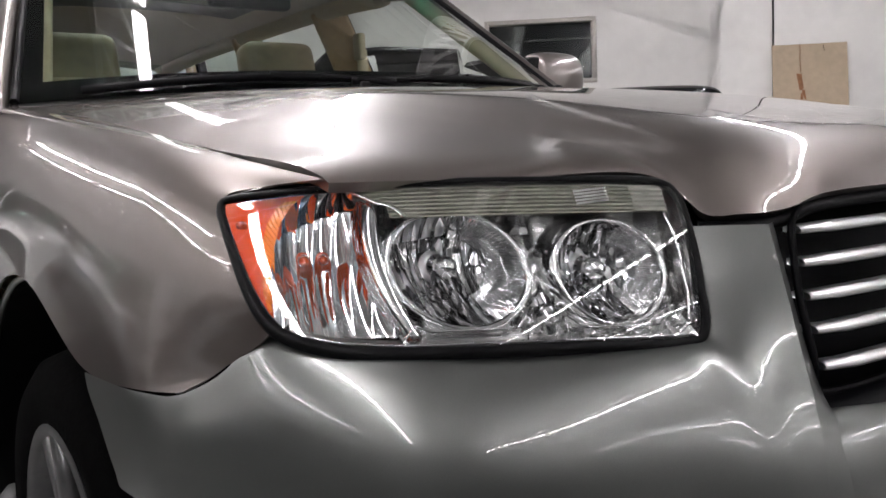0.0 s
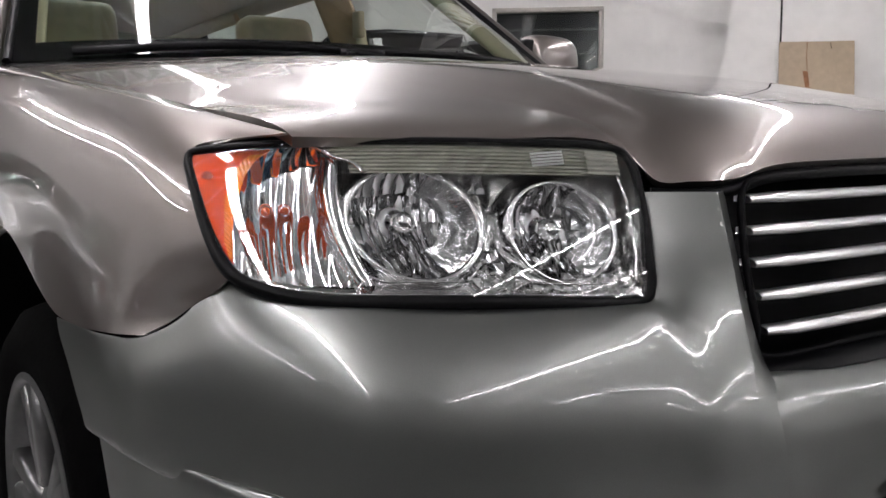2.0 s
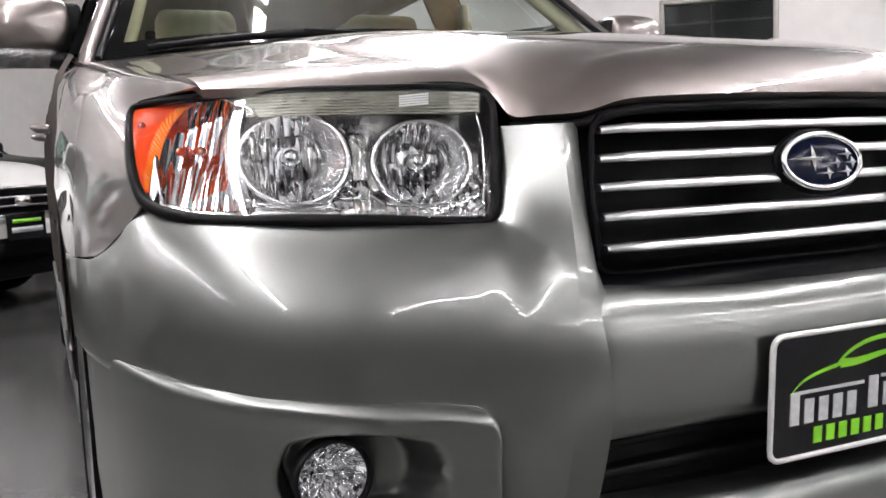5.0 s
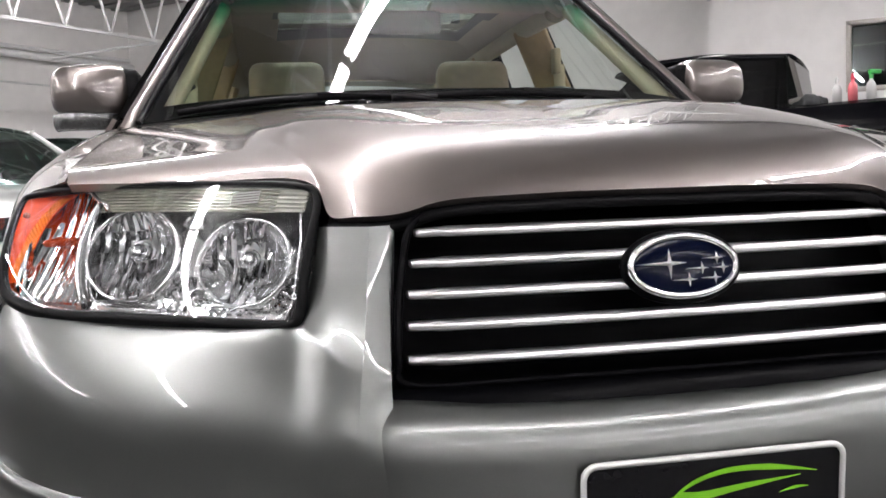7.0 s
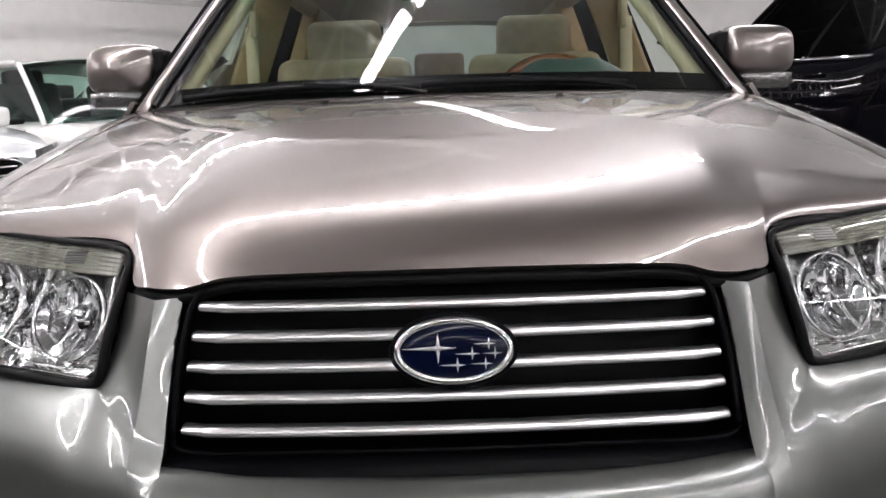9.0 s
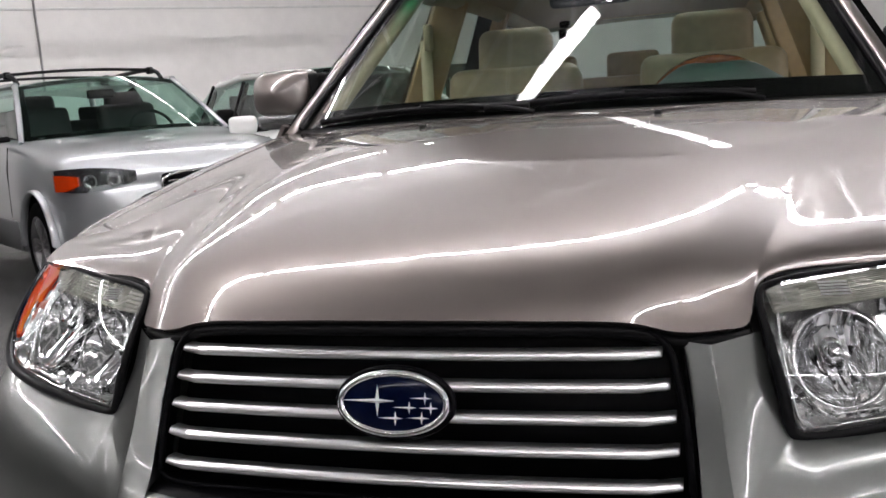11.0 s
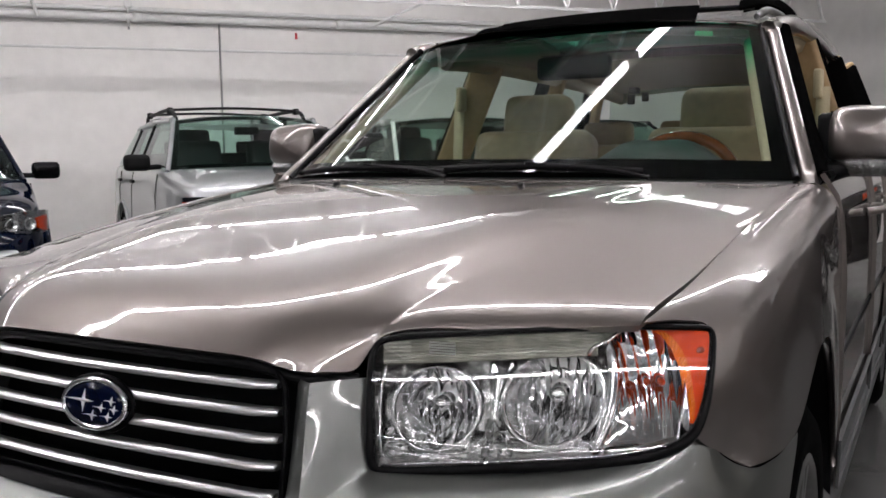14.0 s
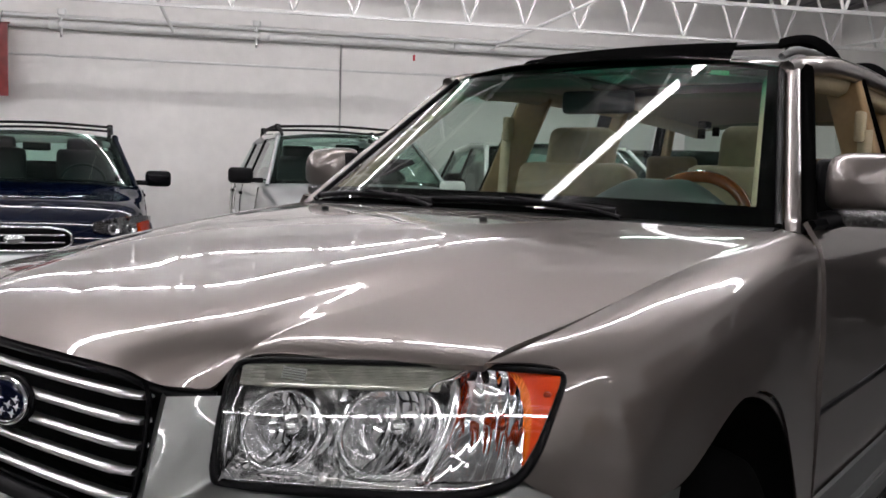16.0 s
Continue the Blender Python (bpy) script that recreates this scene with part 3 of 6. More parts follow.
CORNER = [
    [(0.438, 0.104, 0.721), (0.440, 0.088, 0.714), (0.443, 0.070, 0.701), (0.448, 0.042, 0.663), (0.455, 0.022, 0.607), (0.460, 0.017, 0.55), (0.464, 0.020, 0.49), (0.466, 0.030, 0.42), (0.468, 0.05, 0.35)],
    [(0.50, 0.137, 0.723), (0.50, 0.116, 0.716), (0.504, 0.090, 0.703), (0.508, 0.062, 0.664), (0.512, 0.046, 0.61), (0.514, 0.042, 0.56), (0.516, 0.044, 0.515), (0.518, 0.048, 0.500), (0.52, 0.07, 0.497)],
    [(0.62, 0.204, 0.729), (0.622, 0.182, 0.722), (0.626, 0.150, 0.708), (0.632, 0.117, 0.667), (0.637, 0.100, 0.612), (0.639, 0.096, 0.56), (0.640, 0.098, 0.52), (0.640, 0.110, 0.505), (0.64, 0.13, 0.502)],
    [(0.73, 0.272, 0.738), (0.732, 0.252, 0.731), (0.738, 0.224, 0.716), (0.746, 0.195, 0.676), (0.751, 0.180, 0.62), (0.753, 0.176, 0.565), (0.754, 0.178, 0.53), (0.754, 0.188, 0.515), (0.75, 0.21, 0.512)],
    [(0.798, 0.335, 0.746), (0.800, 0.331, 0.743), (0.805, 0.310, 0.719), (0.811, 0.288, 0.68), (0.817, 0.277, 0.62), (0.819, 0.274, 0.575), (0.819, 0.276, 0.54), (0.815, 0.285, 0.53), (0.80, 0.30, 0.528)],
    [(0.827, 0.377, 0.707), (0.8285, 0.376, 0.7052), (0.835, 0.369, 0.684), (0.842, 0.360, 0.66), (0.847, 0.356, 0.61), (0.849, 0.354, 0.575), (0.849, 0.355, 0.55), (0.845, 0.36, 0.54), (0.83, 0.375, 0.538)],
    [(0.8505, 0.428, 0.679), (0.8515, 0.428, 0.677), (0.8555, 0.428, 0.660), (0.859, 0.428, 0.64), (0.862, 0.428, 0.60), (0.863, 0.428, 0.57), (0.862, 0.428, 0.555), (0.858, 0.43, 0.546), (0.842, 0.44, 0.544)],
    [(0.8630, 0.50, 0.673), (0.8636, 0.50, 0.6712), (0.8655, 0.50, 0.655), (0.868, 0.50, 0.63), (0.869, 0.50, 0.59), (0.869, 0.50, 0.57), (0.868, 0.50, 0.555), (0.864, 0.50, 0.548), (0.85, 0.50, 0.546)],
    [(0.8733, 0.655, 0.671), (0.8738, 0.654, 0.669), (0.874, 0.647, 0.652), (0.874, 0.612, 0.62), (0.874, 0.583, 0.59), (0.873, 0.566, 0.57), (0.872, 0.556, 0.555), (0.868, 0.552, 0.55), (0.855, 0.55, 0.548)],
]


def flare(g):
    """Swells the metal round the front wheel arch."""
    r = np.hypot(g[..., 1] - 0.93, g[..., 2] - 0.325)
    k = np.clip((0.67 - r) / 0.15, 0, 1)
    g[..., 0] += 0.0105 * k * k * (3 - 2 * k) * np.clip((g[..., 0] - 0.80) / 0.04, 0, 1)
    return g


def between(a, b, n, nv, bow=0.0):
    """A strip from one edge to the other."""
    p, q = spline(a, nv), spline(b, nv)
    k = np.linspace(0, 1, n)[:, None, None]
    g = p[None] * (1 - k) + q[None] * k
    g[..., 1] -= bow * 4 * k[..., 0] * (1 - k[..., 0])
    return g


gk = loft(CORNER, 110, 70, 1)
pieces = [loft(BEAM, 44, 60), between(INNER, RIDGE + RIDGE2[1:], 10, 80, 0.0008)]
up = between(RIDGE, LAMPSIDE, 16, 40, 0.001)
r2, g0 = spline(RIDGE2, 90), gk[0]
low = []
for k in np.linspace(0, 1, 16):
    zt = RIDGE2[0][2] + (g0[0, 2] - RIDGE2[0][2]) * k ** 0.85
    row = []
    for w in np.linspace(0, 1, 70) if k < 1 else ():
        z = zt + (0.35 - zt) * w ** 1.15
        zc = min(z, RIDGE2[0][2])
        at = [np.array([np.interp(-q, -c[:, 2], c[:, i]) for i in (0, 1)]) for c, q in ((r2, zc), (g0, z), (g0, zc))]
        p = at[0] + (at[1] - at[2])
        row.append((*(p * (1 - k) + at[1] * k), z))
    low.append(row if k < 1 else [tuple(q) for q in g0])
low = np.array(low)
low[:, :, 1] -= (0.002 * 4 * np.linspace(0, 1, 16) * (1 - np.linspace(0, 1, 16)))[:, None]
gl = fair(np.concatenate([low[:-1], gk]))
up += ((gl[:16, 0] - up[:, -1])[:, None] * (np.linspace(0, 1, 40) ** 2)[None, :, None])
pieces += [fair(up, 0.002, 500), flare(gl)]
inner = spline(INNER, 60)
pieces.append(np.stack([inner + np.array((0.006, 0.07, 0)), inner + np.array((0.002, 0.006, 0)), inner]))
bm = bmesh.new()
for g in pieces:
    add_grid(bm, g, flip=True)
    add_grid(bm, mir(g))
bmesh.ops.remove_doubles(bm, verts=bm.verts[:], dist=0.0004)
bumper = part("bumper", bm, PAINT2, car, "grey-green metallic bumper cover")
edge = [np.array(c[0]) for c in CORNER[4:]]
for q in (-1, 1):
    part("seam", tube(spline([e * np.array((q, 1, 1)) for e in edge], 40), 0.0016, 6), MATT, bumper, "thin dark seam below the wing")

# lower corner panels with fog lamp pockets
FOG = np.array((0.640, 0.44))
CORN = []
for x, y, zt in ((0.482, 0.022, 0.47), (0.486, 0.020, 0.512), (0.52, 0.036, 0.522), (0.60, 0.075, 0.527), (0.69, 0.134, 0.536), (0.76, 0.185, 0.545), (0.815, 0.258, 0.555), (0.846, 0.34, 0.560), (0.858, 0.415, 0.561), (0.866, 0.465, 0.563), (0.871, 0.545, 0.565)):
    o = float(np.interp(x, (0.482, 0.486, 0.82, 0.846, 0.860, 0.872), (0.004, 0.012, 0.012, 0.006, 0.0, -0.004)))
    CORN.append([(x, y + 0.012, zt), (x, y - o * 0.6, zt - 0.002), (x, y - o - 0.003, zt - 0.012), (x, y - o - 0.002, zt - 0.04), (x, y - o, (zt + 0.31) / 2), (x, y - o + 0.01, 0.34), (x, y + 0.03, 0.27)])
CORN[-1] = [(0.870, 0.556, 0.560), (0.870, 0.554, 0.556), (0.870, 0.548, 0.545), (0.870, 0.531, 0.51), (0.869, 0.507, 0.44), (0.866, 0.492, 0.34), (0.850, 0.49, 0.27)]
gc = loft(CORN, 130, 100, 1)
for i in range(gc.shape[0]):
    for j in range(gc.shape[1]):
        d = max(abs(gc[i, j, 0] - (FOG[0] - 0.025)) / 1.55, abs(gc[i, j, 2] - FOG[1] - 0.002)) * 0.45 + 0.55 * np.hypot((gc[i, j, 0] - FOG[0] + 0.025) / 1.55, gc[i, j, 2] - FOG[1] - 0.002)
        gc[i, j, 1] += 0.075 * np.clip((0.054 - d) / 0.012, 0, 1)
both("lower_corner_panel", gc, PAINT2, car, flip=True, label="grey corner panel with a fog lamp pocket")


def fog_lamp(s):
    m = Matrix.Translation((s * FOG[0], 0.112, FOG[1])) @ pose(0, 0, 0, 90)
    ob = part("fog_lamp", revolve([(0.036, -0.03), (0.044, -0.02), (0.046, 0.004), (0.044, 0.008), (0.041, 0.006), (0.040, 0.0)], 36, m), TEXTURED, car, "round clear fog lamp in a dark pocket")
    bm = bmesh.new()
    rings = []
    for i in range(36):
        a = 2 * math.pi * i / 36
        rings.append([m @ Vector((q * math.cos(a), q * math.sin(a), h + (0.0025 if (i // 2 + j) % 2 else -0.0025) * (0 < j < 4))) for j, (q, h) in enumerate(((0.004, -0.032), (0.013, -0.03), (0.022, -0.024), (0.031, -0.014), (0.0395, 0.0)))])
    add_grid(bm, np.array(rings), closed_u=True)
    part("reflector", bm, BOWL, ob, smooth=False)
    part("bulb_cap", revolve([(0.0005, -0.006), (0.007, -0.008), (0.009, -0.012), (0.009, -0.03)], 16, m), CHROME, ob)
    part("lens", revolve([(0.0005, 0.012), (0.02, 0.0105), (0.034, 0.006), (0.041, 0.001)], 36, m), LENS, ob)


for s in (-1, 1):
    fog_lamp(s)

# lower intake and chin
intake = part("lower_intake", box((0.72, 0.02, 0.17), Matrix.Translation((0, 0.07, 0.40)), 0.004), TEXTURED, car, "black lower air intake")
for k in range(3):
    part("intake_bar", box((0.72, 0.025, 0.012), Matrix.Translation((0, 0.05, 0.375 + 0.035 * k)), 0.004), TEXTURED, intake)
ch = loft([[(x, y + 0.05, 0.385), (x, y, 0.382), (x, y - 0.012, 0.365), (x, y - 0.008, 0.31), (x, y + 0.03, 0.27)] for x, y in ((-0.47, 0.035), (-0.36, 0.0), (-0.2, -0.022), (0, -0.03), (0.2, -0.022), (0.36, 0.0), (0.47, 0.035))], 40, 20)
part("chin", panel(ch, 0.01, True), PAINT2, car)

# grille
grille = part("grille", bmesh.new(), BLACK, car, "black grille with five chrome slats and an oval emblem")


def gy(x, z):
    return 0.036 + max(0.0, z - 0.68) * 0.30 - 0.016 * (1 - min(1, (x / 0.33) ** 2))


bm = bmesh.new()
g = np.array([[(x, gy(x, z) + 0.085, z) for z in np.linspace(0.60, 0.86, 8)] for x in np.linspace(-0.36, 0.36, 24)])
add_grid(bm, g)
part("backing", bm, BLACK, grille)
edge = [(0.0, 0.851), (0.15, 0.850), (0.255, 0.845), (0.292, 0.836), (0.309, 0.818), (0.318, 0.785), (0.326, 0.74), (0.331, 0.68), (0.332, 0.660), (0.323, 0.652), (0.15, 0.650)]
half = [(x, gy(x, z) + 0.004, z) for x, z in edge]
loop = spline(half + [(-x, y, z) for x, y, z in half[::-1][:-1]], 160, closed=True)
part("surround", tube(loop, 0.0045, 8, closed=True, flat=1.0), BLACK, grille)
sh = loft([[(x, gy(x, 0.652) + 0.08, 0.652), (x, gy(x, 0.652) + 0.0, 0.646), (x, 0.016 - 0.012 * (1 - (x / 0.35) ** 2), 0.636 - 0.010 * (1 - (x / 0.35) ** 2))] for x in (-0.345, -0.2, 0, 0.2, 0.345)], 40, 8)
part("shelf", panel(sh, 0.01, True), BLACK, grille)
for s in (-1, 1):
    sd = np.array([[(s * (0.319 + 0.004 * k + 0.018 * (0.83 - z) / 0.18), gy(0.33, z) + 0.035 - 0.02 * k, z) for k in (0, 0.5, 1)] for z in np.linspace(0.645, 0.835, 12)])
    part("side_shade", solid(sd, 0.004, s > 0), BLACK, grille)
for x1, z, y1 in ((0.301, 0.818, 0.078), (0.309, 0.784, 0.062), (0.315, 0.750, 0.049), (0.318, 0.716, 0.040), (0.321, 0.680, 0.036)):
    xs = np.concatenate([[-x1, -x1 + 0.004, -x1 + 0.026], np.linspace(-x1 + 0.032, x1 - 0.032, 33), [x1 - 0.026, x1 - 0.004, x1]])
    P = []
    for x in xs:
        e = max(0.0, (abs(x) - (x1 - 0.030)) / 0.030)
        P.append((x, gy(x, z) - 0.002 + 0.012 * e, z - 0.0015 * e))
    P = np.array(P)
    hh = np.where(np.abs(xs) > x1 - 0.028, 0.0052, 0.0060)
    hh[[0, -1]] = 0.0045
    prof = [(0.010, 0.7), (-0.004, 1.0), (-0.0095, 0.55), (-0.0125, -0.35), (-0.009, -1.0), (0.010, -0.8)]
    g = np.array([[(p[0], p[1] + dy, p[2] + h * k) for dy, k in prof] for p, h in zip(P, hh)])
    bm = bmesh.new()
    vs = add_grid(bm, g, closed_v=True, flip=True)
    bm.faces.new(vs[0]), bm.faces.new(vs[-1][::-1])
    part("slat", bm, SATIN, grille, "chrome slat")

# emblem
EM = Matrix.Translation((0, gy(0, 0.767) - 0.016, 0.767)) @ pose(0, 0, 0, 90 - 12)
em = part("emblem", revolve([(0.0005, 0.008), (0.4, 0.0085), (0.8, 0.007), (0.93, 0.004)], 64, EM @ Matrix.Diagonal((0.067, 0.0365, 1, 1))), NAVY, grille, "blue oval emblem with a chrome rim and small stars")
t = np.linspace(0, 2 * np.pi, 72, endpoint=False)
part("rim", tube([EM @ Vector((0.0645 * math.cos(a), 0.0345 * math.sin(a), 0.006)) for a in t], 0.0042, 8, closed=True), CHROME, em)
part("bezel", tube([EM @ Vector((0.070 * math.cos(a), 0.0395 * math.sin(a), -0.002)) for a in t], 0.0045, 8, closed=True), BLACK, em)


def star(cx, cy, r, w, tail=0.0):
    bm = bmesh.new()
    c = bm.verts.new(EM @ Vector((cx, cy, 0.0150)))
    ring = []
    for k in range(8):
        a = k * math.pi / 4
        q = r if k % 4 == 0 else r * 0.95 if k % 2 == 0 else w
        ring.append(bm.verts.new(EM @ Vector((cx + q * math.cos(a) * (1.0 if k % 4 else 1.1) - (tail if k == 4 else 0), cy + q * math.sin(a), 0.0096))))
    for k in range(8):
        bm.faces.new((c, ring[k], ring[(k + 1) % 8]))
    part("star", bm, STARM, em, smooth=False)


for cx, cy, r, w, tl in ((-0.018, 0.003, 0.019, 0.0035, 0.022), (0.040, 0.007, 0.008, 0.0018, 0.01), (0.021, -0.004, 0.008, 0.0018, 0.012), (0.047, -0.004, 0.008, 0.0018, 0.006), (0.004, -0.0165, 0.009, 0.002, 0.012), (0.036, -0.0155, 0.008, 0.0018, 0.01)):
    star(cx, cy, r, w, tl)

# dealer plate on the bumper
plate = thing("dealer_plate", "black dealer plate with white rim and green car outline", "plate")
PM = Matrix.Translation((0, -0.043, 0.4925)) @ pose(0, 0, 0, 90 + 3)
part("panel", box((0.30, 0.147, 0.004), PM, 0.0, 1), PLATE, plate, smooth=False)
rr = []
for cx, cy, a0 in ((0.138, 0.0615, 0), (-0.138, 0.0615, 90), (-0.138, -0.0615, 180), (0.138, -0.0615, 270)):
    rr += [PM @ Vector((cx + 0.0145 * math.cos(radians(a0 + q)), cy + 0.0145 * math.sin(radians(a0 + q)), 0.002)) for q in (0, 22, 45, 68, 90)]
part("rim", tube(rr, 0.0038, 6, closed=True), PLATE_RIM, plate)


def ribbon(pts, w, material, name):
    P = spline(np.array(pts), 40)
    T = np.gradient(P, axis=0)
    T /= np.linalg.norm(T, axis=1, keepdims=True)
    ww = np.interp(np.linspace(0, 1, 40), np.linspace(0, 1, len(w)), w)[:, None]
    N = np.stack([-T[:, 1], T[:, 0]], 1) * ww / 2
    bm = bmesh.new()
    g = np.array([[PM @ Vector((p[0] + q * n[0], p[1] + q * n[1], 0.0032)) for q in (-1, 1)] for p, n in zip(P[:, :2], N)])
    add_grid(bm, g, flip=True)
    part(name, bm, material, plate, smooth=False)


ribbon([(-0.125, 0.002), (-0.105, 0.018), (-0.06, 0.030), (-0.02, 0.034)], (0.001, 0.004, 0.005, 0.002), GREEN, "car_outline")
ribbon([(-0.055, 0.028), (-0.035, 0.044), (0.0, 0.056), (0.05, 0.058), (0.12, 0.048)], (0.002, 0.005, 0.006, 0.007, 0.001), GREEN, "car_outline")
ribbon([(-0.045, 0.033), (-0.02, 0.032), (0.03, 0.038), (0.10, 0.045)], (0.012, 0.009, 0.006, 0.001), GREEN, "car_outline")
ribbon([(0.075, 0.027), (0.095, 0.031), (0.11, 0.031)], (0.001, 0.004, 0.001), GREEN, "car_outline")


def letters(x0, x1, y, h, n, material, tall=()):
    w = (x1 - x0) / n
    for k in range(n):
        q = 1.35 if k in tall else 1.0
        part("lettering_bar", box((w * 0.62, h * q, 0.0012), PM @ Matrix.Translation((x0 + (k + 0.5) * w, y + h * (q - 1) / 2, 0.0028)), 0), material, plate, smooth=False)


letters(-0.128, -0.012, -0.020, 0.030, 5, LETTER, (0,))
letters(0.0, 0.128, -0.016, 0.030, 5, LETTER, (0, 4))
part("lettering_bar", box((0.108, 0.004, 0.0012), PM @ Matrix.Translation((-0.058, 0.004, 0.0028)), 0), LETTER, plate, smooth=False)
part("lettering_bar", box((0.10, 0.004, 0.0012), PM @ Matrix.Translation((0.075, 0.008, 0.0028)), 0), LETTER, plate, smooth=False)
letters(-0.088, 0.098, -0.052, 0.020, 9, GREEN)


# ---- headlamps ----
def lampgrid(nu, nv, d=0.0, v0=0.004, v1=0.996):
    g = []
    for v in np.linspace(v0, v1, nv):
        a, b = ulim(v)
        g.append([lampface(a + (b - a) * k / (nu - 1), v, d) for k in range(nu)])
    return np.array(g)


def side(bm, s):
    if s < 0:
        for v in bm.verts:
            v.co.x = -v.co.x
        bmesh.ops.reverse_faces(bm, faces=bm.faces[:])
    return bm


SU, SV = 0.43, 0.163        # metres along and up the lamp's face


def fluted_disc(uc, vc, ru, rv, d0, deep, w, h, turn=0.0, cells=4):
    """A concave mirror of upright pillow-shaped flutes."""
    bm = bmesh.new()
    n = int(2 * ru / w)
    ca, sa = math.cos(turn), math.sin(turn)
    rng = np.random.default_rng(int(uc * 1000))
    for c in range(n):
        cuts = np.linspace(-1.0, 1.0, cells + 1)
        for lo, hi in zip(cuts[:-1], cuts[1:]):
            hh, tw, ty = h * (0.6 + 0.8 * rng.random()), 0.0010 * rng.normal(), 0.0010 * rng.normal()
            rows = []
            for k in range(5):
                x = -1 + 2 * (c + k / 4) / n
                top = math.sqrt(max(0.0, 1 - x * x))
                row = []
                for j, y in enumerate(np.linspace(np.clip(lo, -top, top), np.clip(hi, -top, top), 6)):
                    q = min(1.0, x * x + y * y)
                    p, r = ca * x - sa * y, sa * x + ca * y
                    d = d0 + deep * (1 - q) - hh * (1 - (k / 2 - 1) ** 2) * (1 - q ** 4) + (tw * (k / 2 - 1) + ty * (j / 2.5 - 1)) * (1 - q ** 4)
                    row.append(lampface(uc + p * ru / SU, vc + r * rv / SV, d))
                rows.append(row)
            add_grid(bm, np.array(rows), flip=True)
    return bm


def ring(uc, vc, prof, n=72, a0=0.0, a1=2 * math.pi):
    """A turned band on the lamp's face: (ru, rv, depth) triples."""
    return np.array([[lampface(uc + ru * math.cos(t) / SU, vc + rv * math.sin(t) / SV, d) for ru, rv, d in prof] for t in np.linspace(a0, a1, n)])


AMBER_V = (0.26, 0.33, 0.50, 0.65, 0.80, 0.90, 0.955)
AMBER_U = (0.950, 0.940, 0.920, 0.903, 0.872, 0.838, 0.802)


def headlamp(s):
    hl = part("headlamp", side(tube([lampface(u, v, 0.003) for u, v in OUTP], [0.0045 + 0.0035 * (1 - v) for u, v in OUTP], 8, closed=True), s), RUBBER, car, "clear headlamp with twin reflectors, a fluted upper strip and an amber corner marker")
    bm = bmesh.new()
    add_grid(bm, lampgrid(40, 22, -0.002), flip=False)
    part("lens", side(bm, s), LENS, hl, "clear polycarbonate lens")
    bm = bmesh.new()
    g = np.array([[lampface(u + (0.42 - u) * 0.03 * k, v + (0.5 - v) * 0.03 * k, 0.004 + 0.030 * k) for u, v in OUTP] for k in range(4)])
    add_grid(bm, g, closed_v=True, flip=True)
    add_grid(bm, lampgrid(60, 30, 0.098))
    part("housing", side(bm, s), BEZEL, hl, "bright chrome inner housing")
    # twin bowls: fluted mirror, smooth bezel, fine ribs on the inward wall, bulb and its cap
    for uc, vc, ru, rv, d0, deep, w in ((0.182, 0.43, 0.053, 0.050, 0.024, 0.058, 0.0135), (0.528, 0.47, 0.062, 0.055, 0.022, 0.064, 0.0115)):
        bowl = part("reflector_bowl", side(fluted_disc(uc, vc, ru, rv, d0, deep, w, 0.0030), s), BOWL, hl, "mirror bowl with upright flutes")
        bm = bmesh.new()
        add_grid(bm, ring(uc, vc, ((ru * 0.985, rv * 0.985, d0 + 0.006), (ru, rv, d0 - 0.002), (ru * 1.03, rv * 1.03, d0 - 0.005), (ru * 1.09, rv * 1.08, d0 - 0.003), (ru * 1.14, rv * 1.11, d0 + 0.006), (ru * 1.18, rv * 1.13, d0 + 0.030))), flip=True)
        part("bowl_rim", side(bm, s), CHROME, hl, "smooth chrome bezel")
        nb = 84
        rows = []
        for k in range(nb + 1):
            t = math.pi + (k / nb - 0.5) * 2.35
            z = 0.0011 * (1 if k % 2 else -1)
            rows.append([lampface(uc + q * ru * math.cos(t) / SU, vc + q * rv * math.sin(t) / SV, d0 + deep * (1 - q * q) * 0.62 - 0.001 + z) for q in (0.56, 0.68, 0.80, 0.90, 0.985)])
        bm = bmesh.new()
        add_grid(bm, np.array(rows), flip=True)
        part("ribs", side(bm, s), CHROME, bowl, "finely ribbed inner wall", smooth=False)
        m = Matrix.Translation(lampface(uc, vc, d0 + 0.020)) @ pose(0, 0, 0, 90, 0, 8)
        part("bulb_cap", side(revolve([(0.0005, 0.004), (0.005, 0.003), (0.009, -0.001), (0.0115, -0.008), (0.012, -0.016), (0.009, -0.018), (0.009, -0.040)], 24, m), s), CHROME, bowl)
        part("bulb_collar", side(revolve([(0.0125, -0.030), (0.0140, -0.031), (0.0145, -0.034), (0.0145, -0.044)], 24, m), s), SATIN, bowl)
        part("cap_bracket", side(box((0.004, 0.030, 0.006), m @ Matrix.Translation((0.010, -0.018, -0.020)), 0.001, 1), s), DARKLAMP, bowl)
    # smooth mask behind the bowls, sloping forward to a shelf along the bottom
    def mask(u, v):
        k = max(0.0, (0.20 - v) / 0.17)
        e = max(0.0, (0.07 - u) / 0.06)
        return 0.056 - 0.046 * min(1.0, k) ** 0.8 - 0.034 * min(1.0, e) ** 1.5 - 0.010 * math.exp(-((u - 0.355) / 0.03) ** 2)
    us, vs = np.linspace(0.028, 0.70, 110), np.linspace(0.05, 0.81, 60)
    hole = np.array([[min(math.hypot((a - uc) * SU / ru, (b - vc) * SV / rv) for uc, vc, ru, rv in ((0.182, 0.43, 0.053, 0.050), (0.528, 0.47, 0.062, 0.055))) < 1.08 for b in vs[:-1]] for a in us[:-1]])
    bm = bmesh.new()
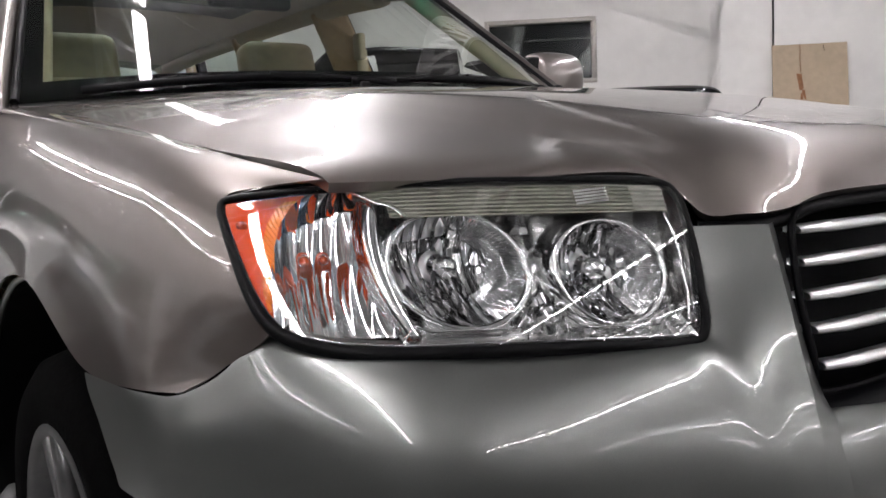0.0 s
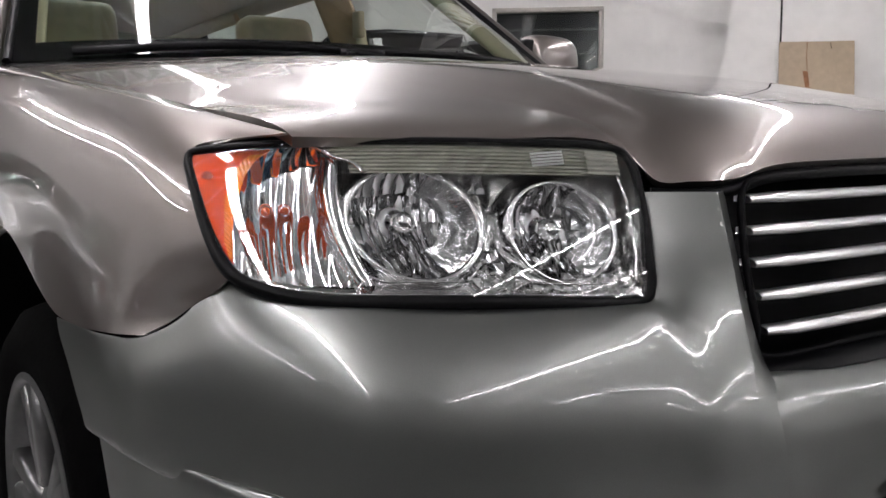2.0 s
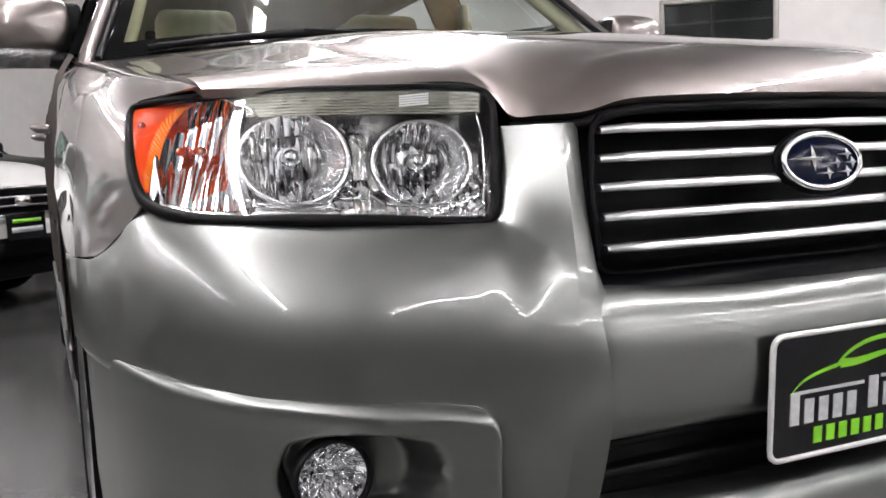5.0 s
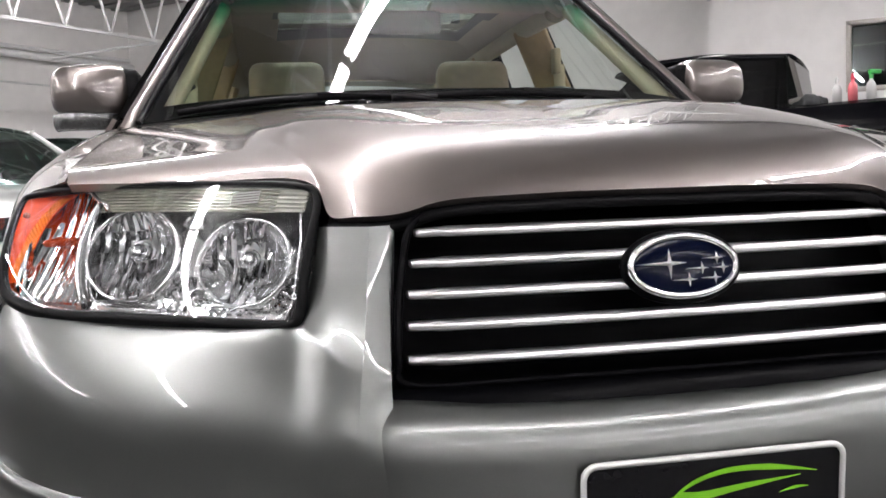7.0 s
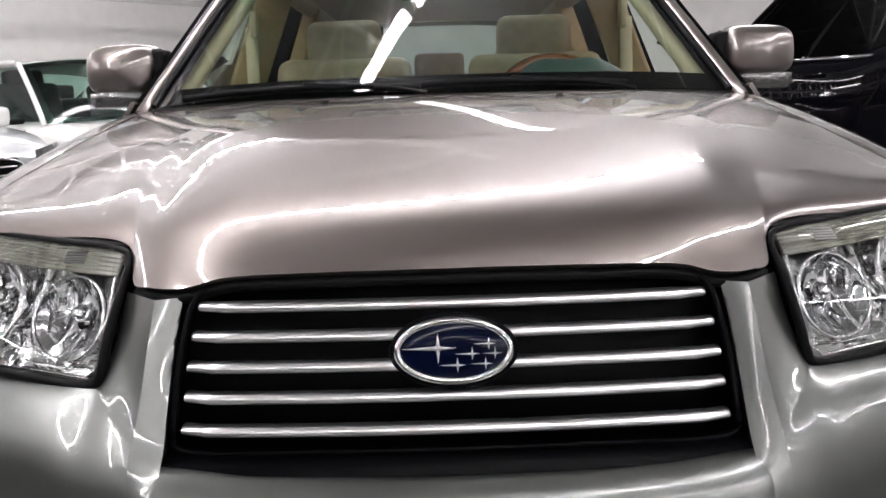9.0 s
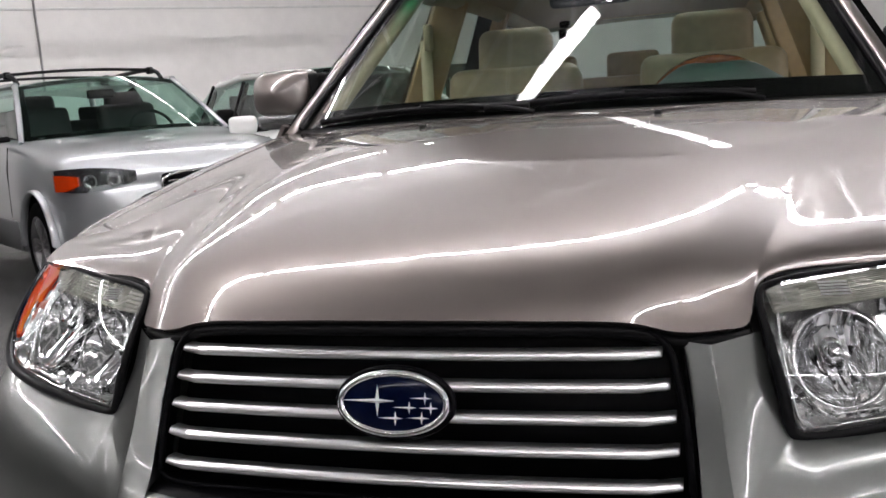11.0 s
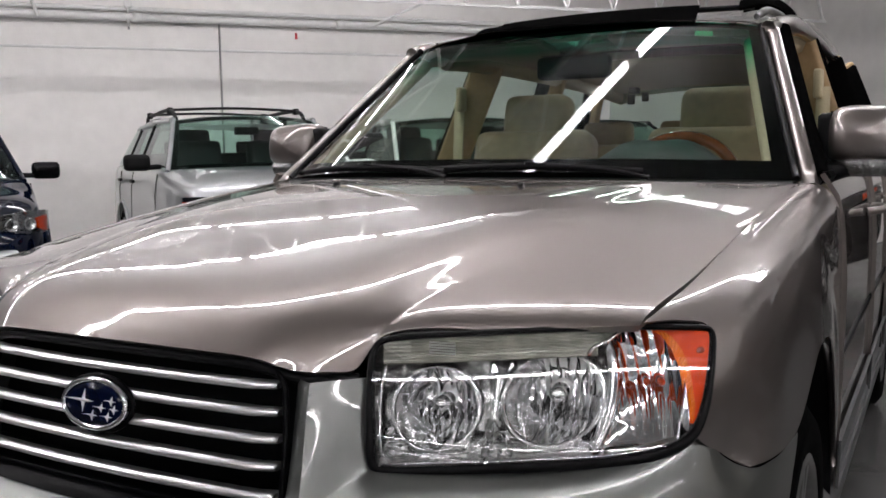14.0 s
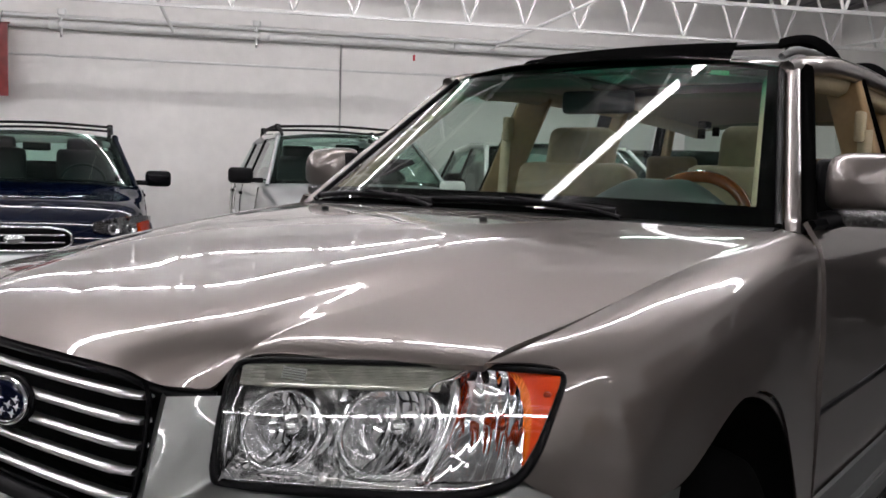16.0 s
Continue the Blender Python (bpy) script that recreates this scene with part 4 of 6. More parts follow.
    add_grid(bm, np.array([[lampface(a, b, mask(a, b)) for b in vs] for a in us]), flip=True, skip=hole)
    part("mask", side(bm, s), BEZEL, hl, "smooth silvered mask round the bowls")
    # cut-glass facets low between the bowls and beside the inner one
    rng = np.random.default_rng(3)
    bm = bmesh.new()
    for u0, u1, v0, v1, nu, nv in ((0.325, 0.425, 0.06, 0.30, 4, 3), (0.034, 0.085, 0.09, 0.42, 2, 5), (0.655, 0.70, 0.08, 0.22, 2, 2), (0.33, 0.40, 0.66, 0.78, 3, 1), (0.13, 0.28, 0.055, 0.12, 5, 1)):
        for i in range(nu):
            for j in range(nv):
                a, b, c, e = u0 + (u1 - u0) * i / nu, u0 + (u1 - u0) * (i + 1) / nu, v0 + (v1 - v0) * j / nv, v0 + (v1 - v0) * (j + 1) / nv
                dd = mask((a + b) / 2, (c + e) / 2) - 0.004
                q = [bm.verts.new(lampface(*p)) for p in ((a, c, dd), (b, c, dd), (b, e, dd), (a, e, dd), (a + (b - a) * (0.3 + 0.4 * rng.random()), c + (e - c) * (0.3 + 0.4 * rng.random()), dd - 0.004 - 0.006 * rng.random()))]
                for k, l in ((0, 1), (1, 2), (2, 3), (3, 0)):
                    bm.faces.new((q[k], q[l], q[4]))
    part("facets", side(bm, s), CHROME, hl, "cut-glass chrome facets", smooth=False)
    # bright beads that trace the bowls' lower edge, the inner end and the floor of the lamp
    for pts, r in ((((0.70, 0.085), (0.668, 0.165), (0.640, 0.125), (0.445, 0.125), (0.415, 0.20)), 0.0014), (((0.325, 0.19), (0.290, 0.115), (0.105, 0.115), (0.075, 0.18)), 0.0014), (((0.045, 0.80), (0.028, 0.62), (0.022, 0.30), (0.028, 0.13), (0.06, 0.06)), 0.0018), (((0.06, 0.045), (0.40, 0.040), (0.72, 0.045), (0.84, 0.075), (0.90, 0.12)), 0.0020)):
        P = np.concatenate([np.linspace(lampface(*a, 0.008), lampface(*b, 0.008), 8) for a, b in zip(pts[:-1], pts[1:])])
        part("bead", side(tube(P, r, 6), s), BOWL, hl)
    # fluted strip along the top, its end block and underside
    rows = []
    for j in range(49):
        v = 0.798 + 0.190 * j / 48
        w = 0.006 + 0.0024 * abs(math.sin(math.pi * j / 6)) + 0.0012 * math.sin(j * 2.1)
        u1 = 0.735 - 0.085 * min(1.0, max(0.0, (0.99 - v) / 0.13)) ** 1.2
        rows.append([lampface(0.035 + (u1 - 0.035) * k / 30, v, w) for k in range(31)])
    bm = bmesh.new()
    add_grid(bm, np.array(rows))
    strip = part("upper_strip", side(bm, s), FLUTED, hl, "cloudy fluted strip along the top of the lamp", smooth=False)
    bm = bmesh.new()
    add_grid(bm, np.array([[lampface(0.03 + 0.64 * k / 30, 0.796, 0.004 + 0.055 * j) for k in range(31)] for j in (0, 1)]))
    part("strip_underside", side(bm, s), BEZEL, strip)
    bm = bmesh.new()
    add_grid(bm, np.array([[lampface(0.04 + 0.075 * k / 6, 0.81 + 0.155 * j / 10, 0.0035 + 0.0018 * (j % 2)) for k in range(7)] for j in range(11)]))
    part("strip_end_block", side(bm, s), FLUTED, strip, smooth=False)
    bm = bmesh.new()
    for i in range(14):
        for j in range(5):
            rbox(bm, (0.0022, 0.0012, 0.0022), Matrix.Translation(lampface(0.17 + 0.07 * i / 13, 0.875 + 0.075 * j / 4 - 0.0015 * i, 0.0045)), 0)
    part("strip_hatching", side(bm, s), SATIN, strip, smooth=False)
    P = [lampface(u, v, 0.006) for u, v in ((0.722, 0.985), (0.700, 0.945), (0.672, 0.895), (0.640, 0.865), (0.620, 0.80))]
    part("strip_end_rib", side(tube(spline(P, 16), 0.0035, 8, flat=0.6), s), CHROME, strip)
    # arched chrome band between the signal and the bowls
    rows = []
    for t in np.linspace(-1.0, 1.0, 26):
        v = 0.50 + 0.40 * t
        c = 0.712 - 0.030 * t * t
        rows.append([lampface(c + x, v, d) for x, d in ((0.016, 0.045), (0.010, 0.020), (0.002, 0.013), (-0.012, 0.012), (-0.028, 0.018), (-0.044, 0.036))])
    bm = bmesh.new()
    add_grid(bm, np.array(rows))
    part("divider", side(bm, s), CHROME, hl, "arched smooth chrome band")
    # turn signal: deep mirror with slanting flutes, its rim, roof and bulb
    rows = []
    for v in np.linspace(0.075, 0.965, 90):
        u1 = min(float(np.interp(v, AMBER_V, AMBER_U)), ulim(v)[1] - 0.03) + 0.012
        row = []
        for k in range(61):
            u = 0.700 + (u1 - 0.700) * k / 60
            deep = max(0.0, 1 - ((u - 0.800) / 0.125) ** 2) * max(0.0, 1 - ((v - 0.53) / 0.50) ** 2)
            q = ((u - 0.70) * 26 + (v - 0.5) * 2.8) % 1.0
            c = (v * 3.4 + u * 3.0) % 1.0
            row.append(lampface(u, v, 0.016 + 0.050 * deep ** 0.6 + 0.0028 * (1 - 4 * (q - 0.5) ** 2) + 0.0026 * (1 - 4 * (c - 0.5) ** 2)))
        rows.append(row)
    bm = bmesh.new()
    add_grid(bm, np.array(rows))
    sig = part("signal_chamber", side(bm, s), BOWL, hl, "fluted chrome turn signal chamber")
    for k, (u, d, r) in enumerate(((0.845, 0.040, 0.0062), (0.800, 0.044, 0.0055))):
        part("signal_bulb", side(revolve([(0.0005, 0.024), (r * 0.7, 0.020), (r, 0.008), (r, -0.022), (r * 0.6, -0.026)], 18, Matrix.Translation(lampface(u, 0.555, d)) @ pose(0, 0, 0, 90, 0, 25)), s), BULB, sig, "dark orange signal bulb")
        part("bulb_socket", side(revolve([(r * 1.02, -0.004), (r * 1.2, -0.005), (r * 1.2, -0.014)], 18, Matrix.Translation(lampface(u, 0.555, d)) @ pose(0, 0, 0, 90, 0, 25)), s), BULB, sig, "orange bulb collar")
    # amber corner marker: a crescent close behind the lens, with a hatched reflex strip along its inner edge
    rows, strip_rows = [], []
    for j in range(30):
        v = 0.245 + 0.715 * j / 29
        a = float(np.interp(v, AMBER_V, AMBER_U))
        b = max(a + 0.004, min(ulim(v)[1] - 0.010, 0.992))
        rows.append([lampface(a + (b - a) * k / 10, v, 0.006 + 0.026 * (1 - k / 10) ** 1.3) for k in range(11)])
    mk = part("corner_marker", side(solid(np.array(rows), 0.003, True), s), AMBER, hl, "orange corner marker")
    for j in range(45):
        v = 0.27 + 0.66 * j / 44
        a = float(np.interp(v, AMBER_V, AMBER_U))
        b = max(a + 0.004, min(ulim(v)[1] - 0.010, 0.992))
        ww = min(0.034, 0.62 * (b - a))
        strip_rows.append([lampface(a + ww * k / 6, v, 0.004 + 0.026 * (1 - ww * k / 6 / (b - a)) ** 1.3 - 0.0012 * ((j + k) % 2)) for k in range(7)])
    bm = bmesh.new()
    add_grid(bm, np.array(strip_rows))
    part("reflex_strip", side(bm, s), AMBER2, mk, "hatched orange reflex strip", smooth=False)
    part("marker_stud", side(revolve([(0.0004, 0.003), (0.005, 0.002), (0.006, 0.0)], 12, Matrix.Translation(lampface(0.965, 0.80, 0.010)) @ pose(0, 0, 0, 90, 0, 35)), s), BULB, mk)


for s in (-1, 1):
    headlamp(s)

# inner wing lining, engine side panels: dark, closing the gaps
bm = bmesh.new()
rbox(bm, (1.40, 0.75, 0.30), Matrix.Translation((0, 0.80, 0.70)), 0.02)
rbox(bm, (0.80, 0.25, 0.22), Matrix.Translation((0, 0.30, 0.72)), 0.02)
part("engine_bay", bm, TEXTURED, car)
lip = [(x, y, z - 0.014) for x, y, z in [h[0] for h in HOOD[:7]]]
part("hood_seal", tube(spline([(-x, y + 0.012, z) for x, y, z in lip[::-1]][:-1] + [(x, y + 0.012, z) for x, y, z in lip], 120), 0.008, 6), RUBBER, car)
top = [lampface(u, 1.008, 0.014) for u in np.linspace(0.05, 0.95, 24)]
for s in (-1, 1):
    part("lamp_seal", tube([p * np.array((s, 1, 1)) for p in top], 0.0045, 6), RUBBER, car)
    sm = [(s * (w[0][0] - 0.001), w[0][1], w[0][2] - 0.012) for w in WING]
    part("seam_seal", tube(spline(sm[1:], 40), 0.006, 6), RUBBER, car)

# ---- windscreen, pillars, roof ----
WB, WT = (0.757, 1.455, 1.050), (0.575, 1.985, 1.485)
YC, YT = 1.185, 1.89        # middle of the glass at the bottom and the top
ZC, ZT = 1.064, 1.515


def screen(u, v, d=0.0):
    """u from side to side (-1..1), v from the cowl up."""
    x = u * (WB[0] * (1 - v) + WT[0] * v)
    c = 1 - abs(u) ** 2.64
    y = (WB[1] + (YC - WB[1]) * c) * (1 - v) + (WT[1] + (YT - WT[1]) * c) * v
    z = (WB[2] + (ZC - WB[2]) * c) * (1 - v) + (WT[2] + (ZT - WT[2]) * c) * v
    b = 0.0015 * 4 * v * (1 - v)
    return np.array((x, y - 0.6 * b + d * 0.68, z + 0.75 * b - d * 0.73))


gs = np.array([[screen(u, v) for v in np.linspace(0, 1, 20)] for u in np.linspace(-1, 1, 44)])
bm = bmesh.new()
add_grid(bm, gs)
ws = part("windscreen", bm, SHIELD, car, "windscreen with a green shade band and black border")
def border(uv):
    bm = bmesh.new()
    add_grid(bm, np.array([[screen(*a, 0.003), screen(*b, 0.003)] for a, b in uv]))
    return bm
us = np.linspace(-1, 1, 44)
part("lower_border", border([((u, 0.0), (u, 0.10)) for u in us]), UNDER, ws)
part("upper_border", border([((u, 0.965), (u, 1.0)) for u in us]), UNDER, ws)
for s in (-1, 1):
    part("side_border", border([((s, v), (s * 0.95, v)) for v in np.linspace(0, 1, 20)]), UNDER, ws)
g = np.array([[screen(0.70 + 0.085 * i, 0.905 + 0.035 * j, 0.006) for j in (0, 1)] for i in np.linspace(0, 1, 4)])
bm = bmesh.new()
add_grid(bm, g)
part("sticker", bm, mat("green_sticker", (0.03, 0.42, 0.16), 0.5), ws, "small green sticker")

# cowl and wipers
cw = loft([[(x, y - 0.10, z - 0.03), (x, y - 0.05, z - 0.012), (x, y + 0.03, z + 0.010)] for x, y, z in [(u * 0.757, WB[1] + (YC - WB[1]) * (1 - abs(u) ** 2.4), WB[2] + (ZC - WB[2]) * (1 - abs(u) ** 2.4) - 0.006) for u in np.linspace(-1, 1, 15)]], 50, 6)
part("cowl", panel(cw, 0.01), TEXTURED, car, "black cowl panel")
for x0, x1, lab in ((0.45, -0.16, "black wiper"), (-0.05, -0.66, "black wiper")):
    P = []
    for k in range(14):
        u = (x0 + (x1 - x0) * k / 13) / 0.757
        P.append(screen(u, 0.012 + 0.022 * math.sin(math.pi * k / 13), -0.012))
    w = part("wiper", tube(P, 0.0065, 6, flat=1.4), RUBBER, car, lab)
    a = screen(x0 / 0.757 + 0.02, -0.02, -0.012)
    part("wiper_arm", tube(spline([a, (P[3] + a) / 2 + np.array((0, 0, 0.004)), P[6] + np.array((0, 0, 0.008))], 10), 0.006, 6), RUBBER, w)
for s in (-1, 1):
    part("washer_nozzle", box((0.016, 0.016, 0.011), Matrix.Translation((s * 0.251, 0.992, 1.052)) @ pose(0, 0, 0, 10), 0.005, 2), TEXTURED, car)

# roof
def rx(y):
    return np.interp(y, (1.985, 2.4, 3.0, 3.8, 4.2), (0.575, 0.60, 0.605, 0.59, 0.56))
def rz(y):
    return np.interp(y, (1.86, 2.1, 2.5, 3.0, 3.6, 4.2), (1.520, 1.545, 1.560, 1.556, 1.535, 1.49))
RF = []
for k, y in enumerate((1.86, 2.1, 2.5, 3.0, 3.6, 4.2)):
    row = []
    for u in (-1, -0.93, -0.75, -0.4, 0, 0.4, 0.75, 0.93, 1):
        c = 1 - abs(u) ** 2.4
        yy = y + (0.125 * (1 - c) if k == 0 else 0.06 * (1 - c) if k == 1 else 0)
        row.append((u * rx(yy), yy, rz(y) - 0.035 * abs(u) ** 2.4 - (0.02 if abs(u) == 1 else 0)))
    RF.append(row)
gr = loft(RF, 50, 50)
SUN = [(abs(gr[i, j, 0]) < 0.40 and 2.16 < gr[i, j, 1] < 2.95) for i in range(49) for j in range(49)]
SUN = np.array(SUN).reshape(49, 49)
bm = bmesh.new()
add_grid(bm, gr, flip=True, skip=SUN)
add_grid(bm, gr - np.array((0, 0, 0.012)), skip=SUN)
roof = part("roof", bm, PAINT, car, "champagne roof with a glass sunroof")
bm = bmesh.new()
add_grid(bm, gr - np.array((0, 0, 0.045)), skip=SUN)
part("headliner", bm, CLOTH, roof, "beige headliner")
bm = bmesh.new()
add_grid(bm, gr[8:28] - np.array((0, 0, 0.008)), skip=~SUN[8:28][:19])
part("sunroof_glass", bm, PANE_DARK, roof, "tinted glass sunroof")

# body sides, doors and pillars
def bx(z):
    """Half width of the flank by height."""
    return np.interp(z, (0.22, 0.28, 0.5, 0.8, 0.95, 1.02, 1.06), (0.845, 0.858, 0.866, 0.870, 0.862, 0.845, 0.815))


def flank(y0, y1, z0=0.30, z1=1.06, n=14):
    zs = np.linspace(z0, z1, 16)
    return np.array([[(bx(z) - 0.02 * max(0, (y - 3.4)) ** 1.5, y, z + (0.0 if z < 1 else 0.02 * (y - 1.5) / 2.5)) for z in zs] for y in np.linspace(y0, y1, n)])


for s in (-1, 1):
    for nm, y0, y1 in (("front_door", 1.4635, 2.50), ("rear_door", 2.508, 3.30)):
        g = flank(y0, y1)
        d = part(nm, panel(g, 0.012, True, s < 0), PAINT, car)
        part("door_handle", tube(spline([(s * 0.868, y1 - 0.26, 0.925), (s * 0.902, y1 - 0.24, 0.93), (s * 0.902, y1 - 0.10, 0.933), (s * 0.868, y1 - 0.08, 0.93)], 14), 0.013, 8), PAINT, d)
        cl = flank(y0, y1, 0.30, 0.42)
        cl = cl + np.array((0.006, 0, 0))
        part("side_cladding", panel(cl, 0.012, True, s < 0), GREYCLAD, d, "grey side cladding")
        part("moulding", tube([(s * 0.8685, y0 + 0.02, 0.62), (s * 0.8685, y1 - 0.02, 0.625)], 0.005, 8, flat=2.0), RUBBER, d, "thin black moulding")
    g = flank(3.308, 4.25)
    part("rear_quarter", panel(g, 0.012, True, s < 0), PAINT, car)
    part("sill", bar((s * 0.82, 1.30, 0.27), (s * 0.82, 3.3, 0.27), 0.10, 0.12, 0.02), GREYCLAD, car)

    def pillar(name, p, q, w, d, material, parent=car):
        return part(name, bar((s * p[0], p[1], p[2]), (s * q[0], q[1], q[2]), w, d, 0.012, seg=2), material, parent)

    # A pillar: outer skin, seal and beige inner trim
    P = [np.array((s * 1.0, 1, 1)) * (np.array(screen(1, v)) + np.array((0.030, 0.028, 0.004))) for v in np.linspace(-0.06, 1.0, 14)] + [np.array((s * 0.622, 2.10, 1.507)), np.array((s * 0.632, 2.24, 1.513))]
    part("a_pillar", tube(P, 0.021, 10, flat=0.9), PAINT, car)
    P = [(s * (0.809 * (1 - v) + 0.630 * v), 1.522 * (1 - v) + 2.048 * v, 1.052 * (1 - v) + 1.487 * v) for v in np.linspace(0, 0.97, 8)]
    part("door_frame", tube(P, 0.023, 8), MATT, car, "black front door window frame")
    P = [np.array((s * 1.0, 1, 1)) * (np.array(screen(1, v)) + np.array((0.006, 0.003, 0.002))) for v in np.linspace(0, 1, 14)]
    part("screen_seal", tube(P, 0.009, 6), RUBBER, car)
    P = [np.array((s * 1.0, 1, 1)) * (np.array(screen(0.945, v)) + np.array((0.004, 0.05, -0.02))) for v in np.linspace(0.03, 0.92, 14)]
    part("a_pillar_trim", tube(P, 0.028, 10, flat=0.9), TRIM, car, "beige pillar trim")
    # roof rail of the body above the doors
    P = spline([(s * 0.605, 1.96, 1.475), (s * 0.632, 2.2, 1.505), (s * 0.640, 2.6, 1.518), (s * 0.638, 3.1, 1.512), (s * 0.620, 3.7, 1.49), (s * 0.59, 4.15, 1.45)], 24)
    part("cant_rail", tube(P, np.interp(np.linspace(0, 1, 24), (0, 0.12, 1), (0.021, 0.033, 0.033)), 10), PAINT, car)
    P2 = P - np.array((s * 0.05, 0, 0.03))
    part("cant_trim", tube(P2[3:], 0.045, 8), TRIM, car, "beige trim above the doors")
    for (yb, yt, wid) in ((2.50, 2.58, 0.10), (3.34, 3.30, 0.11), (4.12, 3.92, 0.16)):
        pillar("door_pillar", (0.800, yb, 1.05), (0.638, yt, 1.49), 0.022, wid * 0.75, MATT)
        pillar("pillar_trim", (0.760, yb, 1.03), (0.600, yt, 1.49), 0.035, wid + 0.03, TAN)
    for y0, y1, t0, t1 in ((1.62, 2.46, 2.06, 2.54), (2.56, 3.28, 2.62, 3.25), (3.40, 4.05, 3.36, 3.86)):
        g = np.array([[(s * (0.805 * (1 - v) + 0.642 * v), (y0 + (y1 - y0) * u) * (1 - v) + (t0 + (t1 - t0) * u) * v, 1.055 * (1 - v) + 1.495 * v) for v in np.linspace(0, 1, 4)] for u in np.linspace(0, 1, 6)])
        if s > 0 and y0 < 3:
            continue        # the door windows on this side are wound down
        bm = bmesh.new()
        add_grid(bm, g)
        part("side_window", bm, PANE, car)
    part("belt_trim", tube([(s * 0.822, 1.50, 1.055), (s * 0.822, 2.5, 1.068), (s * 0.815, 3.3, 1.078), (s * 0.79, 4.1, 1.085)], 0.014, 6), RUBBER, car)
    part("mirror_sail", solid(np.array([[(s * (0.815 - 0.16 * v), 1.49 + 0.12 * u + (0.34 - 0.30 * u) * v, 1.045 + 0.15 * v) for v in (0, 0.5, 1)] for u in (0, 0.5, 1)]), 0.02), TEXTURED, car)
    # inner door panel
    part("door_lining", bar((s * 0.775, 1.55, 0.85), (s * 0.775, 4.0, 0.88), 0.05, 0.36, 0.02), TRIM, car)
    # low side rails and the feet of the roof bars
    P = spline([(s * 0.555, 2.06, 1.512 if s < 0 else 1.522), (s * 0.570, 2.14, 1.525 if s < 0 else 1.548), (s * 0.575, 2.25, 1.54 if s < 0 else 1.556), (s * 0.590, 3.0, 1.556), (s * 0.575, 3.7, 1.532), (s * 0.56, 3.9, 1.51)], 30)
    part("roof_rail", tube(P, np.interp(np.linspace(0, 1, 30), (0, 0.06, 0.12, 1), (0.010, 0.014, 0.012, 0.012) if s > 0 else (0.008, 0.008, 0.01, 0.012)), 8), GREYCLAD, car, "dark grey roof rail")
    for y in (2.43, 3.25):
        ft = loft([[(s * x, y - d, z - 0.02), (s * x, y - d * 0.6, z), (s * x, y + d * 0.6, z), (s * x, y + d, z - 0.02)] for x, d, z in (((0.42, 0.03, 1.58), (0.50, 0.05, 1.590), (0.55, 0.05, 1.58), (0.58, 0.05, 1.54)) if s < 0 else ((0.44, 0.025, 1.612), (0.49, 0.035, 1.618), (0.54, 0.045, 1.612), (0.585, 0.05, 1.58), (0.615, 0.05, 1.535)))], 20, 10)
        part("rail_foot", solid(ft, 0.016, s > 0), MATT, car, "black foot of a roof bar")
for y in (2.43, 3.25):
    part("cross_bar", tube(spline([(-0.48, y, 1.606), (-0.3, y, 1.610), (0, y, 1.612), (0.3, y, 1.610), (0.48, y, 1.606)], 20), 0.022, 8, flat=0.45), TEXTURED, car, "black roof cross bar")
fr = np.array([[(x, 2.27 + 0.07 * v + 0.02 * (x / 0.4) ** 2, 1.540 + 0.076 * v ** 0.8 - 0.008 * (x / 0.4) ** 2) for v in np.linspace(0, 1, 6)] for x in np.linspace(-0.43, 0.315, 16)])
part("wind_fairing", solid(fr, 0.006, True), MATT, car, "black wind fairing before the roof bar")
# tailgate and rear
part("tailgate", box((1.45, 0.10, 0.75), Matrix.Translation((0, 4.30, 0.72)), 0.04), PAINT, car)
g = np.array([[(u * (0.66 - 0.09 * v), 4.27 - 0.22 * v + 0.0 * u, 1.08 + 0.38 * v) for v in (0, 0.5, 1)] for u in np.linspace(-1, 1, 7)])
bm = bmesh.new()
add_grid(bm, g)
part("rear_window", bm, PANE, car)
part("rear_header", bar((-0.58, 4.08, 1.475), (0.58, 4.08, 1.475), 0.12, 0.04, 0.01), TRIM, car)
part("underbody", box((1.5, 3.6, 0.10), Matrix.Translation((0, 2.3, 0.27)), 0.02), TEXTURED, car)
part("cabin_floor", box((1.45, 2.9, 0.05), Matrix.Translation((0, 2.8, 0.36)), 0.0), DARKCLOTH, car)


